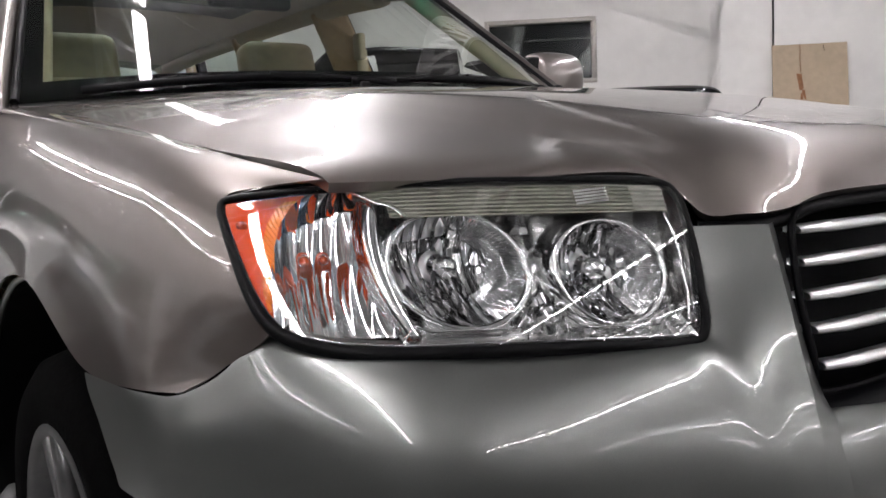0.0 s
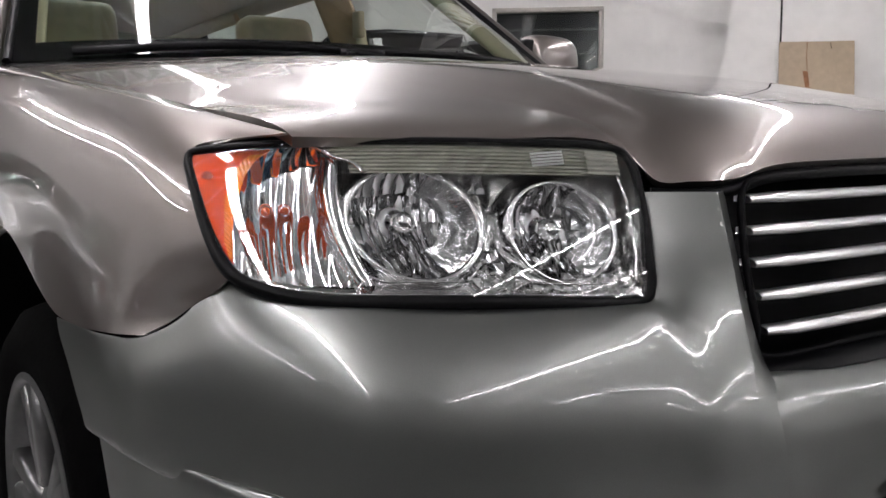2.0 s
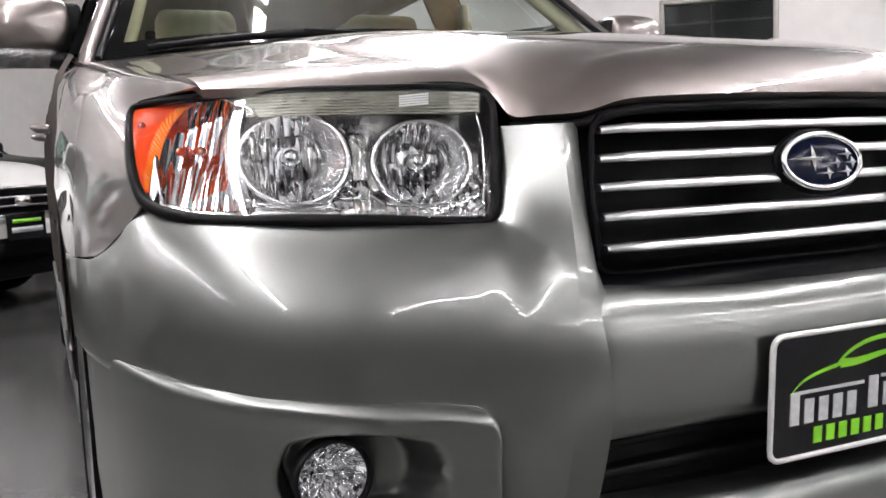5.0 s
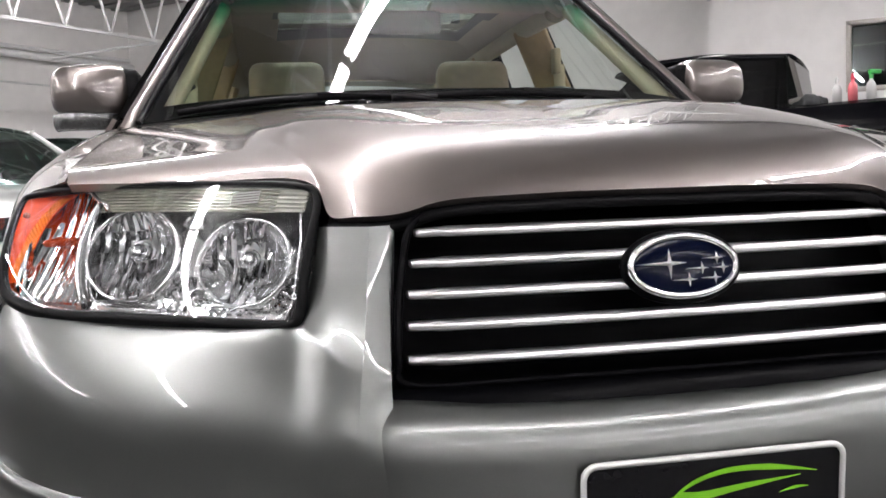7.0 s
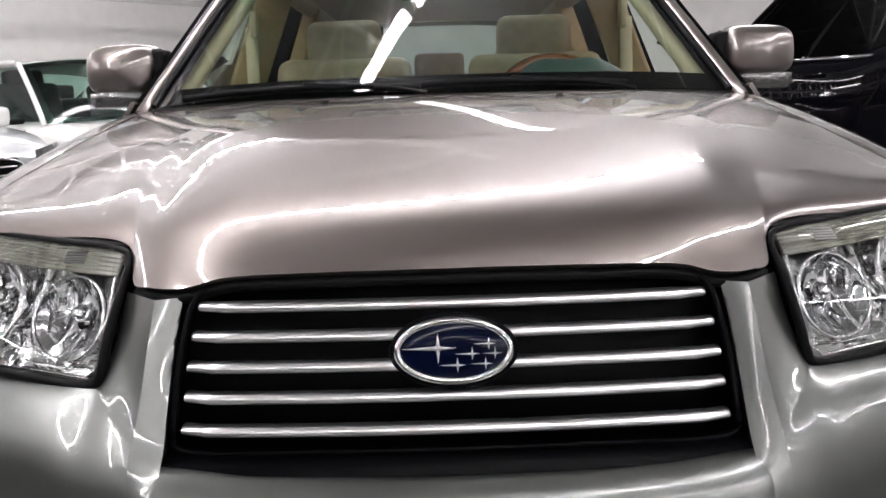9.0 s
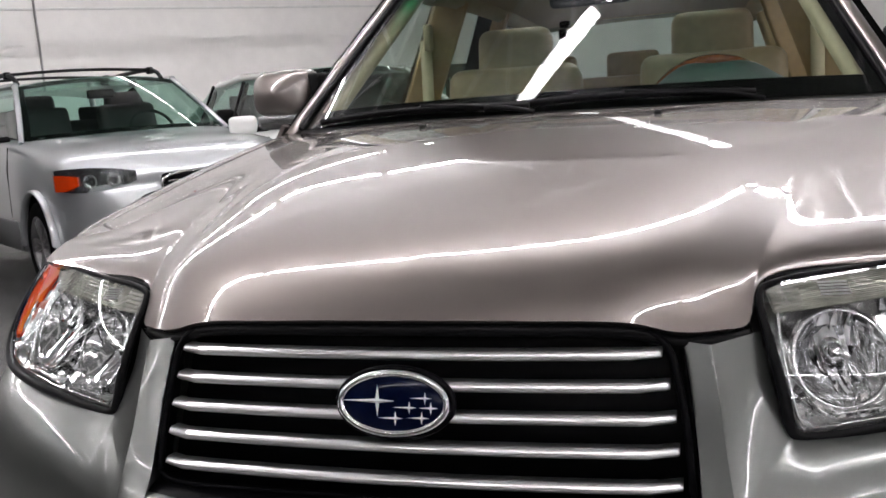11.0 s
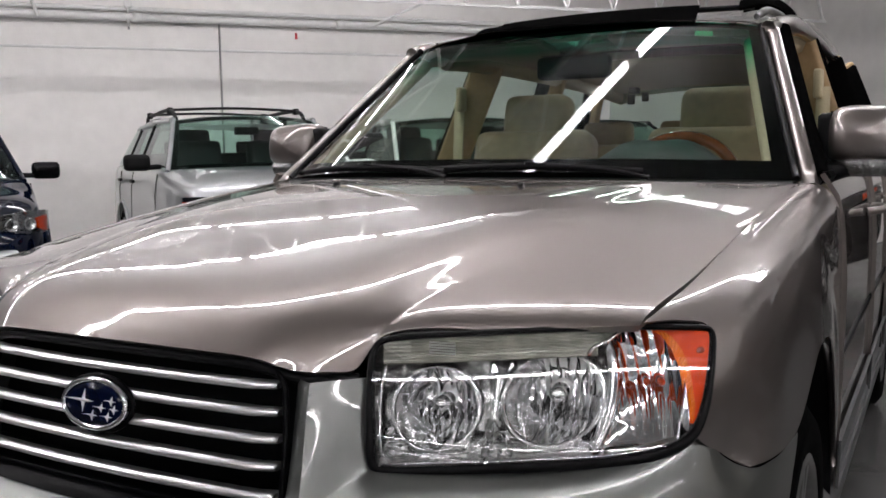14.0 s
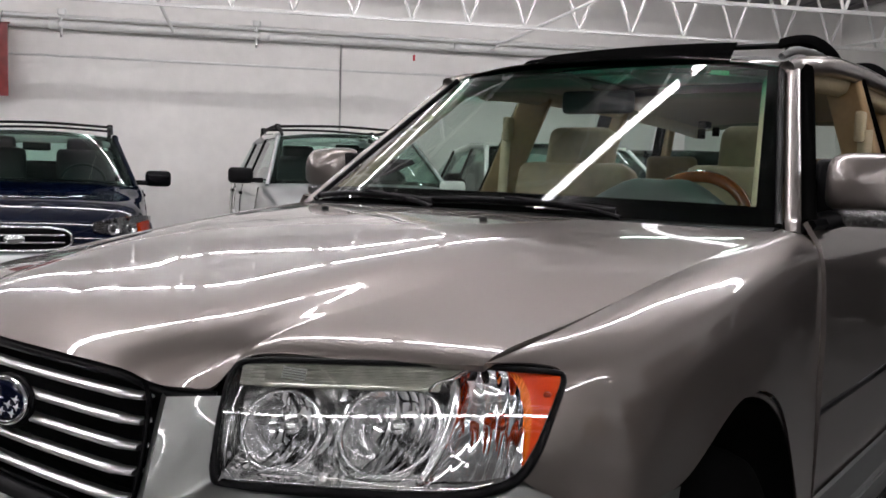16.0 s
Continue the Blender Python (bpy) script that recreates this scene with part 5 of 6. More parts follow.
# ---- door mirrors ----
def door_mirror(s):
    M = Matrix.Translation((s * 0.905, 1.665, 1.148))
    # rings of a rounded rectangle, from the open back over the shoulder to the front face
    rings = []
    for k, y in ((0.97, 0.056), (1.0, 0.040), (1.0, 0.010), (0.985, -0.016), (0.945, -0.036), (0.86, -0.050), (0.70, -0.058), (0.45, -0.062), (0.22, -0.064), (0.0, -0.065)):
        ring = []
        for a in np.linspace(0, 2 * np.pi, 72, endpoint=False):
            c, d = math.cos(a), math.sin(a)
            x, z = math.copysign(abs(c) ** 0.40, c) * k, math.copysign(abs(d) ** 0.44, d) * k
            h = 0.071 * (1 - 0.09 * max(0.0, x)) + 0.004 * (z > 0)
            ring.append((s * (0.104 * x - 0.004 * min(z, 0.0) ** 2 + 0.004), y + (0.020 * x * x + 0.024 * max(0.0, z) ** 1.6 + 0.010 * max(0.0, x)) * (y < 0.02), z * h + 0.008))
        rings.append(ring)
    g = fair(spline_rows(np.array(rings), 40), 0.02, 60) + np.array(M.translation)
    bm = bmesh.new()
    add_grid(bm, g, closed_v=True, flip=s < 0)
    bmesh.ops.remove_doubles(bm, verts=bm.verts[:], dist=0.0002)
    ob = part("door_mirror", bm, PAINT, car, "champagne door mirror with a clear side repeater")
    part("mirror_glass", box((0.18, 0.004, 0.112), M @ Matrix.Translation((0, 0.064, 0.006)), 0.0), BOWL, ob, smooth=False)
    part("glass_surround", box((0.196, 0.012, 0.130), M @ Matrix.Translation((0, 0.054, 0.006)), 0.004), TEXTURED, ob)
    rp = loft([[(s * x, y + 0.004, -0.056), (s * x, y, -0.066), (s * x, y + 0.006, -0.084), (s * x, y + 0.040, -0.094)] for x, y in ((-0.082, -0.016), (-0.05, -0.040), (0.0, -0.047), (0.06, -0.040), (0.098, 0.0))], 30, 12) + np.array(M.translation)
    rep_ = part("side_repeater", solid(rp, 0.004, s < 0), mat("repeater_plastic", (0.20, 0.20, 0.20), 0.14, 0.8, 0.6, bump=0.6, bscale=90), ob, "clear ribbed side repeater")
    for k in range(7):
        x = -0.07 + 0.024 * k
        y = float(np.interp(x, (-0.082, -0.05, 0.0, 0.06, 0.098), (-0.016, -0.040, -0.047, -0.040, 0.0)))
        part("rib", bar(M @ Vector((s * x, y - 0.001, -0.062)), M @ Vector((s * (x + 0.008), y + 0.004, -0.084)), 0.003), BEZEL, rep_)
    part("foot_shell", box((0.07, 0.10, 0.155), M @ Matrix.Translation((-s * 0.088, 0.035, -0.012)), 0.018, 3), TEXTURED, ob, "black inner shell")
    part("stalk", tube(spline([(s * 0.80, 1.63, 1.055), (s * 0.85, 1.65, 1.070), (s * 0.90, 1.67, 1.075)], 8), (0.035, 0.035, 0.035, 0.033, 0.031, 0.03, 0.028, 0.025), 8, flat=0.7), TEXTURED, ob)


for s in (-1, 1):
    door_mirror(s)


# ---- wheels ----
def wheel(x, y, parent, r=0.325, face=1, w=0.19, spokes=5, rim_mat=None):
    m = Matrix.Translation((x, y, r)) @ pose(0, 0, 0, 0, 90 * face, 0)
    k = r / 0.325
    tyre = [(0.205 * k, -w / 2), (0.235 * k, -w / 2 - 0.008), (0.28 * k, -w / 2 - 0.010), (0.312 * k, -w / 2 + 0.012), (0.3225 * k, -w / 4), (r, 0), (0.3225 * k, w / 4), (0.312 * k, w / 2 - 0.012), (0.28 * k, w / 2 + 0.010), (0.235 * k, w / 2 + 0.008), (0.205 * k, w / 2)]
    ob = part("wheel", revolve(tyre, 48, m), TYRE, parent, "black tyre on a silver five-spoke alloy rim")
    rim = part("rim", revolve([(0.215 * k, w / 2 + 0.004), (0.205 * k, w / 2 + 0.008), (0.195 * k, w / 2 - 0.01), (0.185 * k, 0.0), (0.185 * k, -w / 2)], 48, m), rim_mat or ALLOY, ob)
    bm = revolve([(0.0005, w / 2 - 0.010), (0.03 * k, w / 2 - 0.010), (0.05 * k, w / 2 - 0.018), (0.06 * k, w / 2 - 0.05)], 24, m)
    for q in range(spokes):
        for d in (-0.16, 0.16):
            a = 2 * math.pi * (q + 0.25) / spokes
            p0 = m @ Vector((0.035 * k * math.cos(a), 0.035 * k * math.sin(a), w / 2 - 0.022))
            p1 = m @ Vector((0.20 * k * math.cos(a + d), 0.20 * k * math.sin(a + d), w / 2 - 0.018))
            bar(p0, p1, 0.034 * k, 0.034 * k, 0.006, bm)
    part("spokes", bm, rim_mat or ALLOY, rim)
    part("brake_disc", revolve([(0.05 * k, 0.0), (0.14 * k, 0.0), (0.14 * k, -0.02)], 32, m), SATIN, ob)
    return ob


WY = 0.93
for s in (-1, 1):
    wheel(s * 0.765, WY, car, face=s)
    wheel(s * 0.765, WY + 2.525, car, face=s)
    # arch liner and flare
    a = np.linspace(-0.25, math.pi + 0.25, 30)
    bm = bmesh.new()
    add_grid(bm, np.array([[(s * x, WY - 0.445 * math.cos(t), 0.325 + 0.445 * math.sin(t)) for x in (0.868, 0.60)] for t in a]), flip=s < 0)
    part("arch_liner", bm, TEXTURED, car)
    P = [(s * 0.872, WY - 0.436 * math.cos(t), 0.325 + 0.436 * math.sin(t)) for t in np.linspace(0.92, math.pi - 0.15, 30)]
    part("arch_lip", tube(P, 0.007, 6), PAINT, car)

# ---- cabin ----
def cushion(size, m, bev, material, parent, name, label=""):
    return part(name, box(size, m, bev, 4), material, parent, label)


def seat(x, y):
    ob = part("seat", box((0.50, 0.50, 0.16), Matrix.Translation((x, y - 0.25, 0.58)), 0.05, 4), BEIGE, car, "beige leather front seat with headrest")
    cushion((0.50, 0.15, 0.62), Matrix.Translation((x, y + 0.06, 0.90)) @ pose(0, 0, 0, -16), 0.065, BEIGE, ob, "backrest")
    cushion((0.28, 0.12, 0.20), Matrix.Translation((x, y + 0.165, 1.245)) @ pose(0, 0, 0, -12), 0.055, BEIGE, ob, "headrest")
    for d in (-0.06, 0.06):
        part("headrest_post", tube([(x + d, y + 0.13, 1.10), (x + d, y + 0.155, 1.2)], 0.006, 6), CHROME, ob)
    return ob


for x in (-0.355, 0.355):
    seat(x, 2.36)
rs = part("rear_seat", box((1.25, 0.5, 0.16), Matrix.Translation((0, 3.05, 0.58)), 0.05, 4), BEIGE, car, "beige rear bench")
cushion((1.28, 0.15, 0.55), Matrix.Translation((0, 3.35, 0.88)) @ pose(0, 0, 0, -18), 0.06, BEIGE, rs, "backrest")
for x in (-0.38, 0.0, 0.38):
    cushion((0.24, 0.09, 0.14), Matrix.Translation((x, 3.46, 1.19)), 0.035, BEIGE, rs, "headrest")
dp = loft([[(x, 1.27 + 0.25 * (x / 0.7) ** 2, 1.0), (x, 1.45, 1.050 + 0.02 * (0.2 < x < 0.55)), (x, 1.68, 1.065 + 0.085 * (0.16 < x < 0.55)), (x, 1.76, 1.03 + 0.085 * (0.16 < x < 0.55)), (x, 1.78, 0.85)] for x in (-0.74, -0.5, -0.2, 0.0, 0.15, 0.28, 0.36, 0.45, 0.6, 0.74)], 50, 24)
part("dashboard", solid(dp, 0.02), DASH, car, "dark green-black dashboard")
SWM = Matrix.Translation((0.355, 1.90, 1.0)) @ pose(0, 0, 0, 62)
t = np.linspace(0, 2 * np.pi, 48, endpoint=False)
sw = part("steering_wheel", tube([SWM @ Vector((0.185 * math.cos(a), 0.185 * math.sin(a), 0)) for a in t], 0.015, 8, closed=True), DASH, car, "steering wheel with a wood-rimmed top and dark leather")
part("wood_rim", tube([SWM @ Vector((0.185 * math.cos(a), 0.185 * math.sin(a), 0)) for a in np.linspace(0.35, math.pi - 0.35, 24)], 0.019, 8), WOOD, sw)
part("hub", box((0.16, 0.13, 0.06), SWM @ Matrix.Translation((0, 0, -0.01)), 0.025, 3), DASH, sw)
for a in (0, math.pi, -math.pi / 2):
    part("spoke", bar(SWM @ Vector((0.05 * math.cos(a), 0.05 * math.sin(a), 0)), SWM @ Vector((0.18 * math.cos(a), 0.18 * math.sin(a), 0)), 0.03, 0.015, 0.004), DASH, sw)
belt = part("roof_belt", box((0.05, 0.07, 0.035), Matrix.Translation((-0.36, 3.80, 1.43)), 0.01, 2), TEXTURED, car, "dark belt holder under the roof")
part("buckle", box((0.040, 0.014, 0.05), Matrix.Translation((-0.375, 3.80, 1.385)), 0.005, 2), TEXTURED, belt)
part("buckle", box((0.036, 0.014, 0.045), Matrix.Translation((-0.30, 3.80, 1.395)), 0.005, 2), TEXTURED, belt)
part("rear_view_mirror", box((0.25, 0.05, 0.075), Matrix.Translation((0.0, 1.98, 1.395)), 0.02, 3), TEXTURED, car)
for s in (-1, 1):
    part("sun_visor", box((0.42, 0.16, 0.02), Matrix.Translation((s * 0.32, 2.06, 1.475)) @ pose(0, 0, 0, -8), 0.008, 2), CLOTH, car)
    part("seat_belt", bar((s * 0.70, 2.50, 1.33), (s * 0.70, 2.46, 0.75), 0.045, 0.004), TRIM, car)
    part("belt_anchor", box((0.03, 0.05, 0.10), Matrix.Translation((s * 0.685, 2.49, 1.34)), 0.01, 2), TRIM, car)


# ---- the other cars in the hall ----
def vehicle(name, label, m, paint, L=4.45, W=1.74, roof=1.50, hood=0.98, belt=1.04, nose=0.72, ws0=1.05, ws1=1.80, rf1=3.95, rw=4.30, clad=None, rails=False, lamp_z=0.74, amber=True, glass_m=None, pickup=0.0, mirror_m=None, seats=DARKCLOTH, plate=False, wy=0.92, wb=2.55, wr=0.315):
    ob = thing(name, label, "car", "parked cars", m)
    w = W / 2
    tail = rw + 0.02
    ys = [0.0, 0.05, 0.18, 0.45, ws0 - 0.1, ws0 + 0.3, (ws1 + rf1) / 2, rf1 - 0.2, tail, L - 0.08, L]
    wid = [0.62, 0.74, 0.86, 0.95, 0.985, 1.0, 1.0, 0.99, 0.96, 0.90, 0.80]
    top = [nose - 0.06, nose + 0.02, nose + 0.09, (nose + hood) / 2 + 0.06, hood, belt, belt + 0.02, belt + 0.03, belt + 0.03, belt + 0.0, belt - 0.15]
    bot = [0.36, 0.27, 0.23, 0.22, 0.22, 0.22, 0.22, 0.22, 0.24, 0.28, 0.38]
    if pickup:
        top[7:] = [pickup, pickup, pickup, pickup - 0.05]
    secs = []
    for y, k, zt, zb in zip(ys, wid, top, bot):
        q = w * k
        s = [(q * 0.93, zb), (q * 0.99, zb + 0.10), (q, zb + (zt - zb) * 0.45), (q * 0.985, zb + (zt - zb) * 0.75), (q * 0.95, zt - 0.05), (q * 0.86, zt - 0.008), (q * 0.55, zt + 0.02), (0, zt + 0.028)]
        secs.append([(x, y, z) for x, z in s] + [(-x, y, z) for x, z in s[::-1][1:]])
    NU, NV = 150, 89
    g = loft(secs, NU, NV)
    cab = np.zeros((NU - 1, NV - 1), bool)
    for i in range(NU - 1):
        for j in range(NV - 1):
            c = g[i:i + 2, j:j + 2].reshape(-1, 3).mean(0)
            cab[i, j] = ws0 + 0.25 < c[1] < (rw - 0.15 if not pickup else rf1) and abs(c[0]) < w * 0.84 and c[2] > 0.8
            wheelhole = min(abs(c[1] - wy), abs(c[1] - wy - wb))
            if abs(c[0]) > w * 0.8 and math.hypot(wheelhole, c[2] - wr) < wr + 0.055:
                cab[i, j] = True
    bm = bmesh.new()
    add_grid(bm, g, flip=True, skip=cab)
    body = part("body", bm, paint, ob)
    part("nose_cap", box((w * 1.2, 0.05, nose - 0.46), Matrix.Translation((0, 0.02, (nose + 0.30) / 2)), 0.02), paint, body)
    part("cabin", box((W * 0.86, rf1 - ws0 + 0.2, 0.5), Matrix.Translation((0, (rf1 + ws0) / 2 + 0.25, 0.55)), 0.03), DARKCLOTH, ob)
    part("underbody", box((W * 0.85, L * 0.93, 0.12), Matrix.Translation((0, L / 2, 0.24)), 0.02), TEXTURED, ob)
    if clad:
        for s in (-1, 1):
            part("side_cladding", bar((s * w * 0.99, wy + 0.45, 0.36), (s * w * 0.99, wy + wb - 0.45, 0.36), 0.05, 0.22, 0.015), clad, ob)
        part("front_cladding", box((w * 1.5, 0.14, 0.26), Matrix.Translation((0, 0.03, 0.42)), 0.05, 3), clad, ob)
    # glass house
    rxw = w * 0.70

    def scr(u, v):
        x = u * (w * 0.88 * (1 - v) + rxw * v)
        c = 1 - abs(u) ** 2.4
        return np.array((x, (ws0 + 0.30 * (1 - c)) * (1 - v) + (ws1 + 0.12 * (1 - c)) * v - 0.012 * 4 * v * (1 - v), (belt + 0.0 + 0.02 * c) * (1 - v) + (roof - 0.05 + 0.04 * c) * v))

    bm = bmesh.new()
    add_grid(bm, np.array([[scr(u, v) for v in np.linspace(0, 1, 8)] for u in np.linspace(-1, 1, 20)]))
    gm = glass_m or PANE_BG
    part("windscreen", bm, gm, ob)
    bm = bmesh.new()
    add_grid(bm, np.array([[scr(u, v) + np.array((0, 0.004, -0.004)) for v in (0, 0.07)] for u in np.linspace(-1, 1, 20)]))
    add_grid(bm, np.array([[scr(u, v) + np.array((0, 0.004, -0.004)) for v in (0.92, 1.0)] for u in np.linspace(-1, 1, 20)]))
    for e in (-1, 1):
        add_grid(bm, np.array([[scr(u, v) + np.array((0, 0.004, -0.004)) for v in np.linspace(0, 1, 8)] for u in (0.94 * e, e)]))
    part("screen_border", bm, FRIT, ob)
    rr = [[(u * rxw * (1.0 - 0.05 * abs(2 * k - 1)), (ws1 + 0.12 * abs(u) ** 2.4) * (1 - k) + rf1 * k, roof - 0.012 - 0.045 * abs(u) ** 2.6 + 0.022 * math.sin(math.pi * k) - (0.03 * k ** 3 if not pickup else 0)) for u in np.linspace(-1, 1, 9)] for k in (0, 0.25, 0.5, 0.75, 1)]
    part("roof", solid(loft(rr, 24, 24), 0.03, True), paint, ob)
    bm = bmesh.new()
    add_grid(bm, np.array([[(u * (rxw * v + w * 0.84 * (1 - v)), rf1 * v + rw * (1 - v), (roof - 0.06) * v + (belt + 0.05) * (1 - v)) for v in (0, 0.5, 1)] for u in np.linspace(-1, 1, 8)]))
    part("rear_window", bm, gm, ob)
    for s in (-1, 1):
        P = [np.array((s, 1, 1)) * (scr(1, v) + np.array((0.012, 0.012, 0))) for v in np.linspace(-0.05, 1, 8)]
        part("a_pillar", tube(P, 0.020, 8), paint, ob)
        zb, zt = belt + 0.02, roof - 0.065
        part("cant_rail", tube([P[-1], (s * rxw * 1.03, (ws1 + rf1) / 2, roof - 0.035), (s * rxw * 0.99, rf1, roof - 0.085)], 0.03, 8), paint, ob)
        mid = (ws1 + rf1) / 2
        for yb, yt, q, mt in ((mid - 0.05, mid - 0.02, 0.07, FRIT), (mid + 0.78, mid + 0.72, 0.07, FRIT), (rw - 0.08, rf1 - 0.04, 0.12, paint)) if not pickup else ((rf1 - 0.05, rf1 - 0.05, 0.06, MATT),):
            part("pillar", bar((s * w * (0.88 if yb < rw - 0.2 else 0.84), yb, zb - 0.02), (s * rxw * (0.99 if yb < rw - 0.2 else 0.94), yt, zt - 0.01), 0.03, q, 0.01), mt, ob)
        bm = bmesh.new()
        add_grid(bm, np.array([[(s * (w * 0.90 * (1 - v) + rxw * 1.02 * v), (ws0 + 0.40 + (rw - ws0 - 0.40) * k) * (1 - v) + (ws1 + 0.15 + (rf1 - ws1 - 0.15) * k) * v, zb * (1 - v) + zt * v) for v in (0, 0.5, 1)] for k in np.linspace(0, 1, 10)]))
        part("side_glass", bm, gm, ob)
        # mirror
        mc = Vector((s * (w + 0.10), ws0 + 0.62, belt + 0.055))
        part("door_mirror", box((0.21, 0.10, 0.135), Matrix.Translation(mc), 0.045, 3), mirror_m or paint, ob)
        part("mirror_stalk", bar((s * w * 0.90, ws0 + 0.58, belt + 0.02), mc - Vector((s * 0.05, 0, 0.04)), 0.05, 0.04, 0.01), TEXTURED, ob)
        # headlamp set in the corner
        hl = loft([[(s * w * x, y, lamp_z + 0.025 + (h - 0.02) * f) for x, y, f in ((0.54, 0.04, 0.42), (0.66, 0.075, 0.8), (0.79, 0.155, 1.05), (0.90, 0.30, 1.05), (0.96, 0.46, 0.9))] for h in (-0.065, -0.02, 0.03, 0.075)], 10, 24)
        lamp = part("headlamp", solid(hl - np.array((0, 0.012, 0)) + np.array((s * 0.012, 0, 0)), 0.02, s > 0), DARKLAMP, ob, "clear headlamp")
        for q, (x, y) in enumerate(((0.70, 0.095), (0.83, 0.19))):
            part("reflector", revolve([(0.001, -0.02), (0.024, -0.01), (0.034, 0.010), (0.040, 0.012), (0.042, 0.0)], 20, Matrix.Translation((s * w * x, y - 0.03, lamp_z)) @ pose(0, 0, 0, 90, 0, 25 * s)), CHROME, lamp)
        if amber:
            am = loft([[(s * w * x, y - 0.02, lamp_z + 0.02 + h * f) for x, y, f in ((0.875, 0.25, 0.55), (0.93, 0.35, 0.95), (0.965, 0.46, 1.0))] for h in (-0.078, -0.05, -0.015, 0.022)], 10, 10) + np.array((s * 0.016, 0, 0))
            part("corner_marker", solid(am, 0.01, s > 0), AMBER, lamp)
        part("lens", solid(hl - np.array((0, 0.032, 0)) + np.array((s * 0.028, 0, 0)), 0.004, s > 0), LENS, lamp)
        for y0 in (mid - 0.22, mid + 0.62):
            part("door_handle", box((0.03, 0.16, 0.03), Matrix.Translation((s * (w + 0.012), y0, belt - 0.12)), 0.01), mirror_m or paint, ob)
        if rails:
            part("roof_rail", tube(spline([(s * rxw * 0.94, ws1 + 0.25, roof - 0.03), (s * rxw * 0.95, ws1 + 0.38, roof + 0.035), (s * rxw * 0.95, mid + 0.3, roof + 0.045), (s * rxw * 0.93, rf1 - 0.35, roof + 0.03), (s * rxw * 0.92, rf1 - 0.25, roof - 0.05)], 20), 0.018, 8), TEXTURED, ob)
        for y0 in (wy, wy + wb):
            wheel(s * (w - 0.105), y0, ob, wr, s)
            ang = np.linspace(-0.15, math.pi + 0.15, 28)
            part("arch_flare", tube([(s * (w * 0.985 + 0.004), y0 - (wr + 0.058) * math.cos(q), wr + (wr + 0.058) * math.sin(q)) for q in ang], 0.028, 8, flat=0.6), paint, ob)
            bm = bmesh.new()
            add_grid(bm, np.array([[(s * x, y0 - (wr + 0.05) * math.cos(q), wr + (wr + 0.05) * math.sin(q)) for x in (w * 0.97, w * 0.62)] for q in ang]))
            part("arch_liner", bm, MATT, ob)
        for y0 in ((ws0 + 0.46, mid - 0.02, mid + 0.80) if not pickup else (ws0 + 0.5, rf1 - 0.02)):
            part("door_seam", tube([(s * (w * 1.0 - 0.0015), y0, 0.36), (s * (w * 1.003), y0, 0.55), (s * (w * 0.995), y0, belt - 0.20), (s * (w * 0.965), y0, belt - 0.04)], 0.004, 5), MATT, ob)
    if rails:
        for y0 in (ws1 + 0.50, rf1 - 0.55):
            part("cross_bar", tube(spline([(-rxw * 0.95, y0, roof + 0.055), (0, y0, roof + 0.075), (rxw * 0.95, y0, roof + 0.055)], 12), 0.012, 8), TEXTURED, ob)
            for s in (-1, 1):
                part("bar_foot", box((0.05, 0.07, 0.06), Matrix.Translation((s * rxw * 0.95, y0, roof + 0.048)), 0.014, 2), TEXTURED, ob)
    # grille and lower mouth
    gr_ = part("grille", box((w * 0.78, 0.05, 0.15), Matrix.Translation((0, 0.0, nose - 0.02)), 0.03, 2), BLACK, ob)
    t_ = np.linspace(0, 2 * np.pi, 32, endpoint=False)
    part("grille_rim", tube([(w * 0.40 * math.copysign(abs(math.cos(a)) ** 0.6, math.cos(a)), -0.026, nose - 0.02 + 0.078 * math.copysign(abs(math.sin(a)) ** 0.6, math.sin(a))) for a in t_], 0.009, 6, closed=True), CHROME, gr_)
    part("badge", revolve([(0.001, 0.008), (0.06, 0.004), (0.065, 0.0)], 20, Matrix.Translation((0, -0.03, nose - 0.02)) @ pose(0, 0, 0, 90) @ Matrix.Diagonal((1, 0.5, 1, 1))), CHROME, gr_)
    part("lower_mouth", box((w * 1.0, 0.05, 0.12), Matrix.Translation((0, -0.005, 0.38)), 0.03, 2), BLACK, ob)
    for q in range(2):
        part("slat", box((w * 0.7, 0.02, 0.012), Matrix.Translation((0, -0.024, nose - 0.045 + 0.05 * q)), 0.004), CHROME, gr_)
    if plate:
        p_ = part("dealer_plate", box((0.30, 0.01, 0.15), Matrix.Translation((0, -0.04, 0.50)), 0.004), PLATE, ob)
        part("plate_print", box((0.22, 0.004, 0.02), Matrix.Translation((0, -0.046, 0.53)), 0), GREEN, p_)
        part("plate_print", box((0.24, 0.004, 0.03), Matrix.Translation((0, -0.046, 0.48)), 0), LETTER, p_)
    # cabin
    for x in (-w * 0.42, w * 0.42):
        st = part("seat", box((0.48, 0.16, 0.62), Matrix.Translation((x, ws1 + 0.55, 0.95)) @ pose(0, 0, 0, -14), 0.06, 3), seats, ob)
        part("headrest", box((0.31, 0.11, 0.19), Matrix.Translation((x, ws1 + 0.645, 1.265)) @ pose(0, 0, 0, -8), 0.052, 4), seats, st)
    if not pickup:
        st = part("rear_seat", box((W * 0.72, 0.16, 0.5), Matrix.Translation((0, ws1 + 1.45, 0.9)), 0.06, 3), seats, ob)
        for x in (-0.36, 0.36):
            part("headrest", box((0.22, 0.09, 0.13), Matrix.Translation((x, ws1 + 1.5, 1.20)), 0.035, 3), seats, st)
